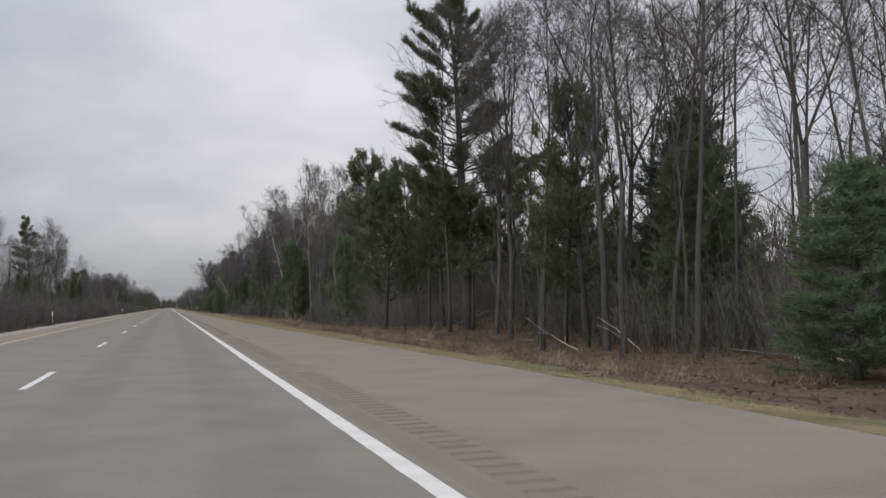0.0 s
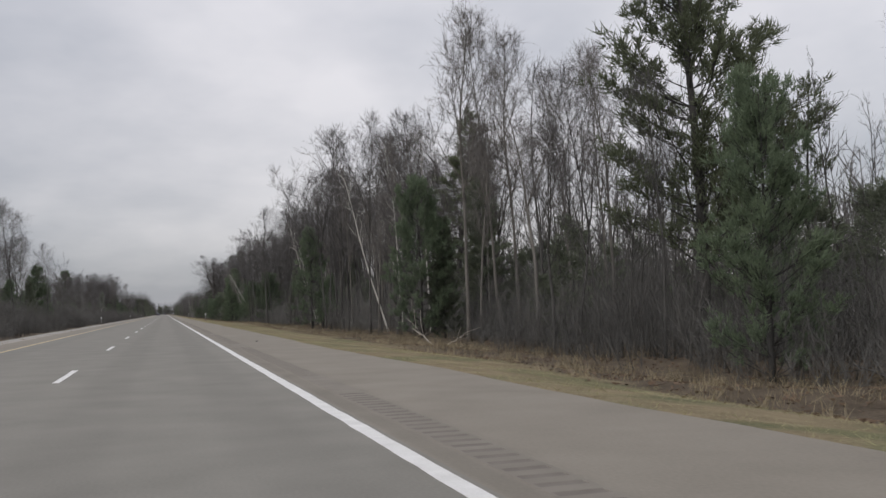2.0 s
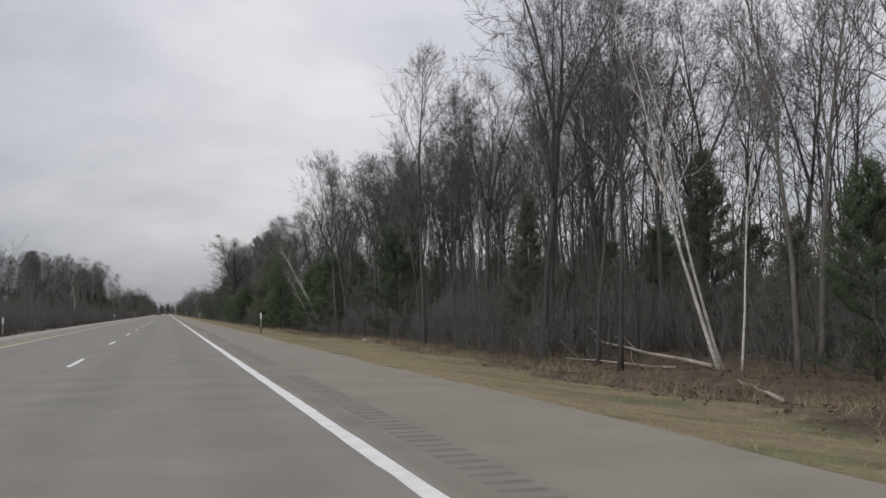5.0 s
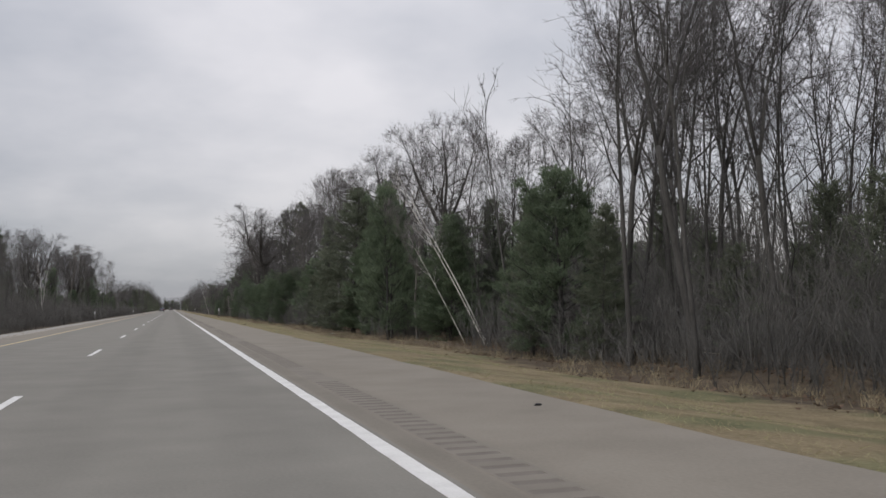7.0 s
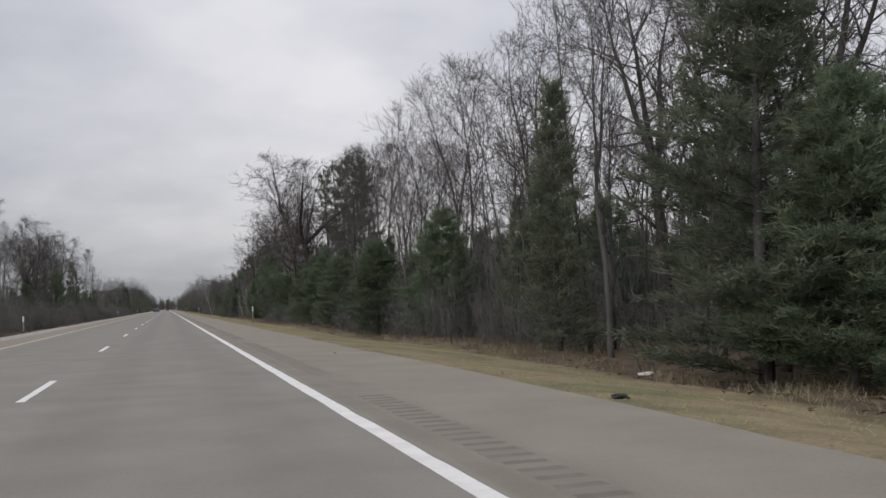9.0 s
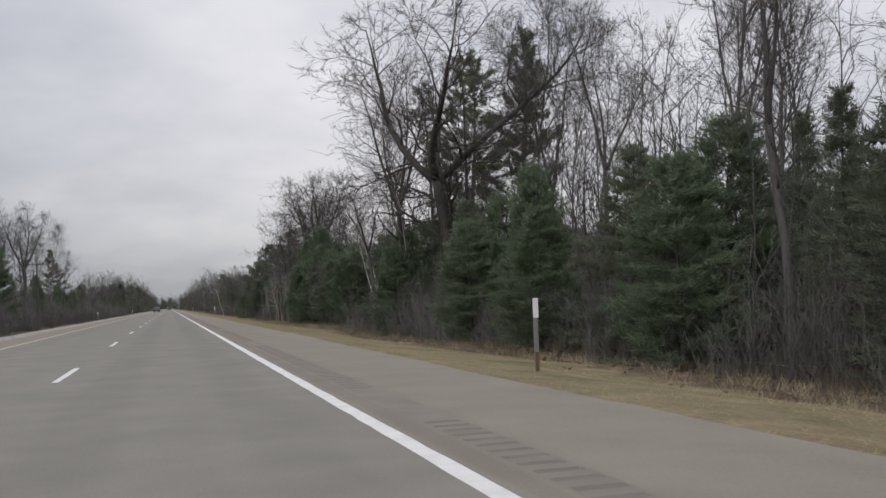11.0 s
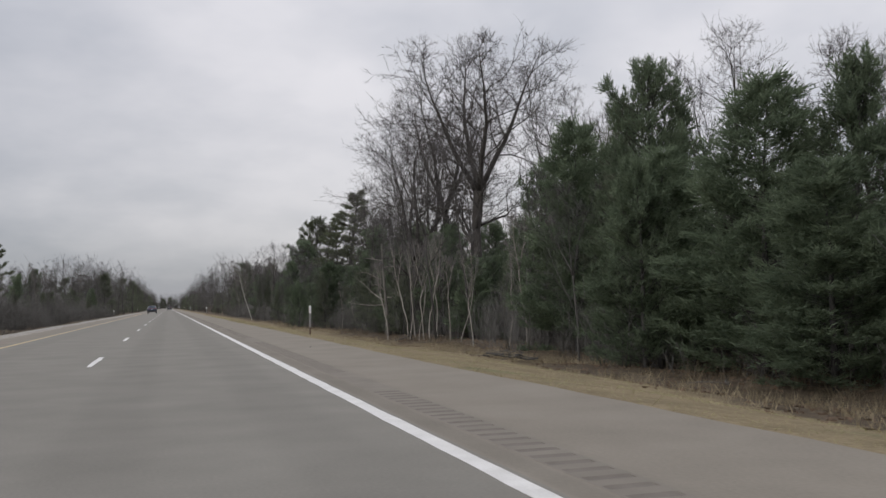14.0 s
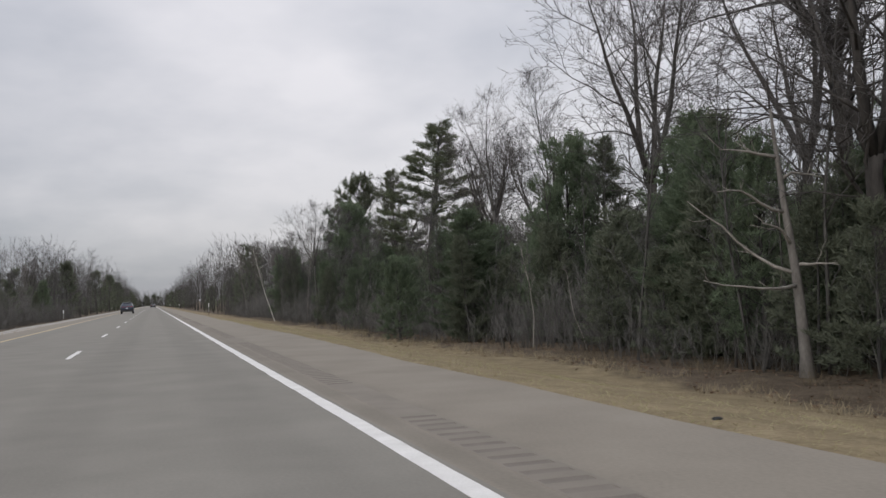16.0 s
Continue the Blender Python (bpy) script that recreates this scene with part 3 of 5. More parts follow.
def twig_spray(rng, twigs, pts, count, length, start=0.15, radius=0.011, angle=0.9, forks=2):
    """Fine twigs along a branch, each with side twigs."""
    base, tip = [], []
    for _ in range(count):
        p, d = along(pts, rng.uniform(start, 1.0))
        td = unit(off_axis(rng, d, angle * rng.uniform(0.4, 1.2)) + np.array([0, 0, 0.14]))
        ln = length * rng.uniform(0.5, 1.2)
        base.append(p)
        tip.append(p + td * ln)
        for _ in range(forks):
            u = rng.uniform(0.25, 0.8)
            q = p + td * ln * u
            sd = unit(off_axis(rng, td, rng.uniform(0.4, 0.9)) + np.array([0, 0, 0.15]))
            base.append(q)
            tip.append(q + sd * ln * rng.uniform(0.35, 0.65))
    twigs.cones(base, tip, radius)


def hardwood(seed, height, radius, clear=0.40, laterals=13, reach=0.27, angle=0.75, up=0.09, lean=(0, 0), wob=0.035, crook=0.15, fork=0, share=0.5,
             fork_angle=(0.2, 0.42), subs=5, ends=3, twigs_each=2, twig_len=0.95, twig_r=0.010, belly=0.45, taper_to=0.14):
    """A leafless tree: the trunk carries limbs, limbs carry branches, branches carry sprays of twigs; the crown is rounded.
    fork splits the trunk into leaders at a share of its height."""
    rng = np.random.default_rng(seed)
    wood, twigs = Sheaf(), Sheaf()

    def profile(u):
        return math.sin(math.pi * min(0.97, 0.30 + 0.66 * u ** (1.0 / (0.6 + belly)))) ** 0.8

    def branch(p, d, length, r, level):
        n = 5 if level == 0 else 4 if level == 1 else 3
        pts = bent(rng, p, d, length, n, crook * (1 + 0.25 * level), up * (1 if level < 2 else 0.5))
        wood.tube(pts, np.linspace(r, max(0.008, r * 0.22), n + 1), 5 if level == 0 else 3)
        if level >= 2:
            twig_spray(rng, twigs, pts, twigs_each, twig_len * rng.uniform(0.7, 1.2), 0.2, twig_r, 0.6, 1)
            return
        count = subs if level == 0 else ends
        twig_spray(rng, twigs, pts, 3, twig_len * 0.9, 0.35, twig_r, 0.7, 1)
        for i in range(count):
            u = 0.25 + 0.72 * (i + rng.uniform(0, 0.9)) / count
            q, qd = along(pts, min(u, 0.98))
            branch(q, off_axis(rng, qd, rng.uniform(0.5, 1.05), i * 2.4 + rng.uniform(-0.6, 0.6)), length * (0.72 - 0.30 * u) * rng.uniform(0.75, 1.25), r * (0.62 - 0.3 * u), level + 1)
        branch(pts[-1], unit(pts[-1] - pts[-2]), length * 0.34, r * 0.24, level + 1)

    d0 = unit(np.array([lean[0], lean[1], 1.0]))
    leaning = bool(lean[0] or lean[1])
    trunk = bent(rng, (0, 0, -0.3), d0, height * (share if fork else 1.0) + 0.3, 12, wob, 0.0 if leaning else 0.02)
    last = 0.74 if fork else taper_to
    rad = radius * (1 - (1 - last) * np.linspace(0, 1, len(trunk)) ** 0.9)
    rad[0] *= 1.4
    wood.tube(trunk, rad, 9)
    stems = [(trunk, clear, laterals, radius, 1.0)]
    if fork:
        stems = [(trunk, max(clear, 0.6), max(2, laterals // 6), radius, 0.9)]
        for i in range(fork):
            fd = off_axis(rng, d0, rng.uniform(*fork_angle), i * 2 * math.pi / fork + rng.uniform(-0.4, 0.4))
            st = bent(rng, trunk[-1] - d0 * 0.2, fd, height * (1 - share) * rng.uniform(0.88, 1.08), 8, 0.08, 0.08)
            wood.tube(st, radius * np.linspace(0.58, 0.06, len(st)), 6)
            stems.append((st, 0.12, max(5, laterals // fork + 2), radius * 0.55, 0.8))
    for st, begin, count, r, scale in stems:
        for i in range(count):
            v = (i + rng.uniform(0, 0.9)) / count
            u = min(0.985, begin + (1 - begin) * v)
            p, d = along(st, u)
            ld = off_axis(rng, d, angle * rng.uniform(0.75, 1.2) * (1 - 0.35 * v), i * 2.4 + rng.uniform(-0.5, 0.5))
            branch(p, ld, height * reach * scale * profile(v) * rng.uniform(0.75, 1.2), max(0.018, r * 0.36 * (1 - 0.6 * v)), 0)
    return wood, twigs


def brush_of(rng, base, tip, c, axis, size, needles, clump):
    """One brush of needles round c, combed along axis."""
    dirs = rng.normal(0, 1, (needles, 3))
    dirs /= np.linalg.norm(dirs, axis=1)[:, None]
    dirs = dirs * 0.85 + axis * 0.75 + np.array([0, 0, 0.2])
    start = c + axis * rng.uniform(-0.5, 0.5, (needles, 1)) * size * 0.8 + rng.normal(0, clump * size, (needles, 3))
    base.append(start)
    tip.append(start + dirs * size * rng.uniform(0.6, 1.15, (needles, 1)))


def white_pine(seed, height, radius, spread, first=0.25, tier=1.0, per=5, rise=0.12, gaps=0.15, ragged=0.45, blade=0.21, width=0.022, needles=15, dense=1.5, low_bare=0.1, lean=(0, 0)):
    """An old pine: tiers of long level limbs whose outer ends turn up and carry flat plates of needle tufts, with air between the tiers."""
    rng = np.random.default_rng(seed)
    wood, green = Sheaf(), Sheaf()
    trunk = bent(rng, (0, 0, -0.3), (lean[0], lean[1], 1), height, 12, 0.02, 0.015)
    wood.tube(trunk, radius * (1 - 0.92 * np.linspace(0, 1, len(trunk)) ** 1.1), 9)
    base, tip = [], []
    z = first * height
    while z < height * 0.97:
        u = (z / height - first) / (1 - first)
        out = spread * min(1.0, 0.62 + 1.3 * u) * max(0.10, (1 - u) ** 0.62)
        for i in range(per):
            if rng.uniform() < gaps:
                continue
            w = i * 2 * math.pi / per + rng.uniform(-0.5, 0.5)
            p, _ = along(trunk, min(0.985, (z + rng.uniform(-0.25, 0.25) * tier) / height))
            ln = max(0.5, out * rng.uniform(1 - ragged, 1 + ragged * 0.6))
            lp = bent(rng, p, (math.cos(w), math.sin(w), rise * rng.uniform(-0.5, 2.0) + 0.9 * u * u), ln, 6, 0.10, 0.06)
            wood.tube(lp, np.linspace(max(0.02, radius * 0.22 * (1 - 0.7 * u)), 0.012, 7), 4)
            if u < low_bare and rng.uniform() < 0.75:
                for _ in range(5):
                    q, qd = along(lp, rng.uniform(0.3, 1.0))
                    sp = bent(rng, q, off_axis(rng, qd, 0.8), rng.uniform(0.4, 1.1), 2, 0.1, 0.05)
                    wood.tube(sp, (0.012, 0.008, 0.004), 3)
                continue
            shoots = max(3, int(ln * 3.4 * dense))
            bare_share = rng.uniform(0.22, 0.55)
            for k in range(shoots):
                a = bare_share + (1 - bare_share) * ((k + rng.uniform(0, 1)) / shoots) ** 0.8
                q, qd = along(lp, min(a, 0.995))
                side = unit(np.cross(qd, [0, 0, 1.0])) * (1 if k % 2 else -1)
                sd = unit(qd * rng.uniform(0.4, 1.0) + side * rng.uniform(0.3, 1.0) + np.array([0, 0, rng.uniform(0.0, 0.35)]))
                sl = rng.uniform(0.35, 0.95) * (1.25 - 0.6 * a) * min(1.0, ln / 2.2)
                wood.tube((q, q + sd * sl), (0.009, 0.004), 3)
                for f in (0.3, 0.65, 1.0):
                    brush_of(rng, base, tip, q + sd * sl * f + rng.normal(0, 0.05, 3), sd, blade * rng.uniform(0.8, 1.2), needles, 0.35)
            brush_of(rng, base, tip, lp[-1], unit(lp[-1] - lp[-2]), blade * 1.2, needles, 0.3)
        z += tier * rng.uniform(0.7, 1.3) * (1 - 0.45 * u)
    brush_of(rng, base, tip, trunk[-1], np.array([0, 0, 1.0]), blade, needles, 0.3)
    green.blades(np.concatenate(base), np.concatenate(tip), width)
    return wood, green


def red_pine(seed, height, radius, spread, first=0.2, tier=0.75, per=5, blade=0.23, width=0.021, needles=20, shape=0.5, gaps=0.08, rise=0.3, tufts=5.2, candles=True):
    """A pine whose upturned boughs end in round pompons of needles, the leaders standing up like candles."""
    rng = np.random.default_rng(seed)
    wood, green = Sheaf(), Sheaf()
    trunk = bent(rng, (0, 0, -0.3), (0, 0, 1), height, 10, 0.022, 0.02)
    wood.tube(trunk, radius * (1 - 0.92 * np.linspace(0, 1, len(trunk))), 8)
    base, tip = [], []
    z = first * height
    while z < height * 0.97:
        u = (z / height - first) / (1 - first)
        out = spread * min(1.0, 0.7 + 1.2 * u) * max(0.10, (1 - u) ** shape)
        for i in range(per):
            if rng.uniform() < gaps:
                continue
            w = rng.uniform(0, 2 * math.pi)
            p, _ = along(trunk, min(0.985, z / height))
            ln = max(0.45, out * rng.uniform(0.65, 1.15))
            lp = bent(rng, p, (math.cos(w), math.sin(w), rise * rng.uniform(0.3, 1.4) + 0.6 * u), ln, 5, 0.08, 0.11)
            wood.tube(lp, np.linspace(max(0.014, radius * 0.18 * (1 - 0.6 * u)), 0.009, 6), 3)
            for k in range(max(3, int(ln * tufts))):
                a = 1.0 - 0.68 * rng.uniform(0, 1) ** 1.3
                q, qd = along(lp, min(a, 0.99))
                sd = unit(off_axis(rng, qd, rng.uniform(0.2, 0.9)) + np.array([0, 0, 0.45]))
                e = q + sd * rng.uniform(0.15, 0.75)
                wood.tube((q, e), (0.008, 0.005), 3)
                brush_of(rng, base, tip, e, sd, blade * rng.uniform(0.8, 1.2), needles, 0.28)
                if candles and u > 0.5:
                    brush_of(rng, base, tip, e + np.array([0, 0, blade * 1.1]), np.array([0, 0, 1.0]), blade * 0.8, needles // 2, 0.16)
            brush_of(rng, base, tip, lp[-1], unit(lp[-1] - lp[-2] + np.array([0, 0, 0.2])), blade * 1.15, needles, 0.3)
        z += tier * rng.uniform(0.75, 1.25) * (1 - 0.4 * u)
    for k in range(4):
        brush_of(rng, base, tip, trunk[-1] + np.array([0, 0, 0.12 * k]), np.array([0, 0, 1.0]), blade * 0.9, needles, 0.15)
    green.blades(np.concatenate(base), np.concatenate(tip), width)
    return wood, green


def soft_conifer(seed, height, radius, spread, shape=0.7, tier=0.42, per=6, droop=0.0, blade=0.24, width=0.026, needles=11, tufts=4.6, gaps=0.06, boughs=True):
    """A dense young conifer, clothed to the ground: many fine boughs, feathered on both sides."""
    rng = np.random.default_rng(seed)
    wood, green = Sheaf(), Sheaf()
    trunk = bent(rng, (0, 0, -0.2), (0, 0, 1), height, 8, 0.02, 0.02)
    wood.tube(trunk, radius * (1 - 0.93 * np.linspace(0, 1, len(trunk))), 7)
    base, tip = [], []
    z = 0.04 * height
    while z < height * 0.98:
        u = z / height
        out = spread * (max(0.05, (1 - u) ** shape) * (0.72 + 0.28 * min(1.0, u / 0.2)))
        for i in range(per):
            if rng.uniform() < gaps:
                continue
            w = rng.uniform(0, 2 * math.pi)
            p, _ = along(trunk, min(0.985, (z + rng.uniform(-0.2, 0.2)) / height))
            ln = max(0.3, out * rng.uniform(0.6, 1.18))
            lp = bent(rng, p, (math.cos(w), math.sin(w), 0.15 - droop + 0.5 * u * u + rng.uniform(-0.1, 0.25)), ln, 4, 0.09, 0.05)
            if boughs:
                wood.tube(lp, np.linspace(max(0.01, radius * 0.14 * (1 - 0.6 * u)), 0.006, 5), 3)
            shoots = max(3, int(tufts * ln))
            for k in range(shoots):
                a = 0.3 + 0.7 * (k + rng.uniform(0, 1)) / shoots
                q, qd = along(lp, min(a, 0.99))
                side = unit(np.cross(qd, [0, 0, 1.0])) * (1 if k % 2 else -1)
                sd = unit(qd * 0.8 + side * rng.uniform(0.1, 1.0) + np.array([0, 0, rng.uniform(-0.15, 0.3)]))
                for f in (0.15, 0.5):
                    brush_of(rng, base, tip, q + sd * f * rng.uniform(0.5, 1.3), sd, blade * rng.uniform(0.75, 1.2), needles, 0.3)
            brush_of(rng, base, tip, lp[-1], unit(lp[-1] - lp[-2]), blade, needles, 0.25)
        z += tier * rng.uniform(0.75, 1.25) * (1 - 0.35 * u)
    brush_of(rng, base, tip, trunk[-1], np.array([0, 0, 1.0]), blade, needles, 0.2)
    green.blades(np.concatenate(base), np.concatenate(tip), width)
    return wood, green


KINDS = {}


def kind(name, object_name, label, category, wood_mat, crown_mat, crown_name, recipes):
    KINDS[name] = dict(object_name=object_name, label=label, category=category, wood=wood_mat, crown=crown_mat, crown_name=crown_name,
                       recipes=recipes, size={}, made={})


kind("tall", "bare_tree", "tall slender leafless hardwood with grey-brown bark at the wood's edge", "tree", BARK, TWIGS, "crown",
     [lambda: hardwood(1, 18, 0.14, 0.42, 12, 0.25, 0.72, 0.09), lambda: hardwood(2, 18, 0.12, 0.46, 11, 0.23, 0.65, 0.10),
      lambda: hardwood(3, 18, 0.16, 0.42, 14, 0.24, 0.65, 0.09, fork=2, share=0.45, fork_angle=(0.10, 0.26)), lambda: hardwood(4, 18, 0.11, 0.50, 11, 0.21, 0.6, 0.11, wob=0.045),
      lambda: hardwood(5, 18, 0.17, 0.36, 14, 0.26, 0.75, 0.07, fork=3, share=0.52, fork_angle=(0.16, 0.36)), lambda: hardwood(6, 18, 0.14, 0.52, 11, 0.21, 0.7, 0.10, wob=0.05)])
kind("pale", "aspen_tree", "leafless aspen with pale grey bark and fine upright twigs", "tree", PALE_BARK, PALE_TWIGS, "crown",
     [lambda: hardwood(11, 17, 0.12, 0.42, 13, 0.17, 0.5, 0.15), lambda: hardwood(12, 17, 0.11, 0.46, 12, 0.16, 0.45, 0.16, wob=0.045), lambda: hardwood(13, 17, 0.12, 0.38, 13, 0.19, 0.55, 0.14, fork=2, share=0.5, fork_angle=(0.1, 0.22))])
kind("oak", "oak_tree", "broad leafless oak with dark bark and spreading crooked limbs", "tree", DARK_BARK, TWIGS, "crown",
     [lambda: hardwood(21, 22, 0.38, 0.60, 36, 0.27, 1.05, 0.03, crook=0.18, fork=4, share=0.48, fork_angle=(0.26, 0.62), subs=5, twig_r=0.012, twig_len=0.85),
      lambda: hardwood(22, 20, 0.30, 0.45, 34, 0.27, 0.95, 0.03, crook=0.18, fork=4, share=0.36, fork_angle=(0.25, 0.65), subs=5, twig_r=0.012, twig_len=0.85),
      lambda: hardwood(23, 20, 0.34, 0.62, 36, 0.26, 1.0, 0.03, crook=0.20, fork=4, share=0.48, fork_angle=(0.3, 0.75), subs=5, twig_r=0.012, twig_len=0.8, lean=(-0.06, -0.02))])
kind("round", "bare_tree", "tall leafless tree with a bare trunk and a small rounded crown", "tree", BARK, TWIGS, "crown",
     [lambda: hardwood(31, 20, 0.16, 0.70, 13, 0.15, 0.95, 0.12, crook=0.15, twig_len=0.65, twig_r=0.012)])
kind("birch", "birch_tree", "leaning paper birch with a slim white trunk", "tree", BIRCH_BARK, PALE_TWIGS, "crown",
     [lambda: hardwood(41, 12, 0.072, 0.45, 6, 0.15, 0.5, 0.06, lean=(-0.28, 0.10), wob=0.03, subs=3, ends=2),
      lambda: hardwood(42, 12, 0.055, 0.5, 5, 0.13, 0.4, 0.08, lean=(-0.50, 0.22), wob=0.03, subs=3, ends=2),
      lambda: hardwood(43, 12, 0.068, 0.5, 6, 0.13, 0.5, 0.08, lean=(-0.05, 0.03), subs=3, ends=2),
      lambda: hardwood(44, 12, 0.075, 0.5, 8, 0.15, 0.5, 0.05, lean=(-0.72, 0.36), subs=3)])
kind("stick", "young_tree", "thin young leafless tree with a pale crooked stem", "tree", STICK_BARK, PALE_TWIGS, "crown",
     [lambda: hardwood(51, 8, 0.062, 0.5, 4, 0.16, 0.45, 0.12, wob=0.07, subs=3, ends=1, twigs_each=3, twig_len=0.45, fork=2, share=0.62, fork_angle=(0.12, 0.3)),
      lambda: hardwood(52, 8, 0.060, 0.55, 4, 0.15, 0.45, 0.13, wob=0.08, subs=3, ends=1, twigs_each=3, twig_len=0.45, lean=(-0.07, 0.02)),
      lambda: hardwood(53, 8, 0.056, 0.5, 4, 0.17, 0.5, 0.12, wob=0.075, subs=3, ends=1, twigs_each=3, twig_len=0.45, fork=2, share=0.5, fork_angle=(0.1, 0.28)),
      lambda: hardwood(55, 8, 0.064, 0.6, 3, 0.14, 0.5, 0.12, wob=0.06, subs=2, ends=1, twigs_each=3, twig_len=0.4)])
kind("pine", "white_pine", "tall open-crowned pine with level boughs of dark green needles", "pine tree", PINE_BARK, NEEDLES, "foliage",
     [lambda: white_pine(61, 20, 0.26, 4.0, 0.30, 1.05, 5, 0.10, low_bare=0.15),
      lambda: white_pine(64, 22, 0.36, 6.2, 0.20, 1.15, 7, 0.16, gaps=0.14, ragged=0.6, low_bare=0.04, dense=2.1),
      lambda: white_pine(62, 17, 0.22, 3.4, 0.22, 0.9, 5, 0.16, low_bare=0.05)])
kind("red", "red_pine", "upright pine with rounded tufts of green needles and a reddish-brown trunk", "pine tree", PINE_BARK, NEEDLES, "foliage",
     [lambda: red_pine(65, 14, 0.19, 3.6, 0.22, 0.65, 6), lambda: red_pine(66, 14, 0.18, 3.3, 0.36, 0.65, 6, shape=0.42), lambda: red_pine(67, 20, 0.22, 2.8, 0.45, 0.9, 4, gaps=0.25, shape=0.4, candles=False)])
kind("bushy", "young_pine", "bushy young pine with dense green needles down to the ground", "pine tree", PINE_BARK, DEEP_NEEDLES, "foliage",
     [lambda: red_pine(71, 11, 0.14, 3.3, 0.04, 0.55, 6, blade=0.22, width=0.022, needles=17, shape=0.5, gaps=0.05, tufts=5.5),
      lambda: soft_conifer(72, 11, 0.13, 3.1, 0.55, per=7, needles=12),
      lambda: red_pine(73, 11, 0.13, 2.7, 0.05, 0.55, 6, blade=0.22, width=0.022, needles=17, shape=0.62, gaps=0.05, tufts=5.5)])
kind("spruce", "spruce_tree", "broad conical conifer with layered dusky green boughs", "conifer", PINE_BARK, GREY_NEEDLES, "foliage",
     [lambda: soft_conifer(81, 14, 0.17, 3.6, 0.75, 0.5, droop=0.05, blade=0.26, width=0.028),
      lambda: soft_conifer(82, 14, 0.16, 2.8, 0.8, 0.5, droop=0.0, blade=0.26, width=0.028)])


def plant(name, x, y, height, variant=0, turn=None, group="roadside trees", wide=1.0, sink=0.0, label=""):
    """One tree of a kind, scaled to its height and set on the ground."""
    k = KINDS[name]
    variant %= len(k["recipes"])
    if variant not in k["size"]:
        k["size"][variant] = k["recipes"][variant]()
    wood, crown = k["size"][variant]
    s = height / max(float(wood.arrays()[0][:, 2].max()), float(np.quantile(crown.arrays()[0][:, 2], 0.995)))
    if turn is None:
        turn = (x * 37.7 + y * 91.3) % 360
    m = pose(x, y, gz(x, y) - sink, 0, 0, turn) @ Matrix.Diagonal((s * wide, s * wide, s, 1))
    if variant not in k["made"]:
        ob = new(k["object_name"])
        part("trunk", wood.mesh("trunk", k["wood"], True), None, ob)
        part(k["crown_name"], crown.mesh(k["crown_name"], k["crown"]), None, ob)
        ob.matrix_basis = m
        tagged(ob, k["label"], k["category"], group)
        k["made"][variant] = ob
        first = ob
    else:
        src = k["made"][variant]
        keep = src.scale.copy()
        src.scale = (1, 1, 1)
        first = copy_thing(src, m)
        src.scale = keep
    if label:
        first["label"] = label
    return first


TAKEN = []


def hero(name, x, y, top, variant=0, turn=None, wide=1.0, label=""):
    """A tree that stands out: top is its height over the road."""
    TAKEN.append((x, y))
    return plant(name, x, y, top - gz(x, y), variant, turn, wide=wide, label=label)


# trees that stand out along the drive
hero("pine", 17.5, 36.2, 21.0, 1, 20, 1.0)
hero("red", 20.3, 73.4, 16.0, 0, 60, 1.3)
hero("red", 14.6, 45.8, 10.0, 0, 140, 1.25)
hero("red", 17.6, 42.0, 10.2, 1, 250, 1.3)
hero("red", 18.5, 52.0, 12.0, 0, 30, 1.2)
hero("bushy", 15.0, 62.0, 7.0, 0)
hero("bushy", 14.4, 93.6, 8.7, 0, 50, 1.0)
hero("pine", 23.2, 114.5, 17.0, 2, 40, 1.05)
hero("bushy", 14.8, 138.2, 9.8, 2, 0, 1.1)
hero("spruce", 20.5, 99.0, 9.5, 0)
hero("round", 18.3, 143.6, 21.3, 0)
hero("round", 26.6, 135.8, 22.0, 0, 70)
hero("tall", 17.4, 168.5, 21.2, 4)
hero("tall", 24.8, 178.5, 22.6, 1)
hero("pale", 15.9, 89.5, 17.3, 0)
hero("pale", 18.5, 91.5, 17.6, 1)
hero("pale", 21.0, 95.0, 18.0, 0)
hero("tall", 18.2, 113.7, 15.6, 0)
hero("birch", 18.4, 156.3, 12.3, 0, 0)
hero("birch", 18.7, 156.6, 10.5, 0, 12)
hero("birch", 18.7, 155.6, 8.5, 2)
hero("birch", 17.6, 115.0, 13.0, 0, 0)
hero("birch", 18.0, 112.3, 15.0, 2, 0)
hero("birch", 18.6, 106.5, 14.0, 2, 40)
hero("birch", 22.0, 124.0, 12.0, 0, 10)
hero("tall", 14.7, 209.8, 14.8, 3)
hero("tall", 14.6, 180.5, 16.5, 0)
hero("birch", 18.3, 238.6, 9.2, 1, 0)
hero("birch", 18.55, 238.9, 9.8, 1, 12)
hero("birch", 17.5, 240.2, 6.0, 1, -10)
hero("bushy", 16.3, 223.0, 6.9, 0, 30, 1.5)
hero("bushy", 13.9, 245.9, 9.0, 0, 20, 0.95)
hero("bushy", 15.0, 249.5, 9.6, 2, 80, 1.0)
hero("spruce", 15.2, 265.0, 11.2, 0, 0, 1.45)
hero("spruce", 15.5, 279.0, 10.0, 1)
hero("tall", 30.2, 291.4, 23.5, 2)
hero("tall", 35.8, 298.8, 25.5, 0)
hero("tall", 23.8, 322.0, 22.0, 2)
hero("tall", 22.1, 309.7, 20.0, 0)
hero("tall", 20.3, 332.6, 20.8, 1)
hero("oak", 18.0, 358.0, 20.0, 2, 40, 1.4)
hero("pine", 25.5, 379.3, 22.8, 0, 10, 0.9)
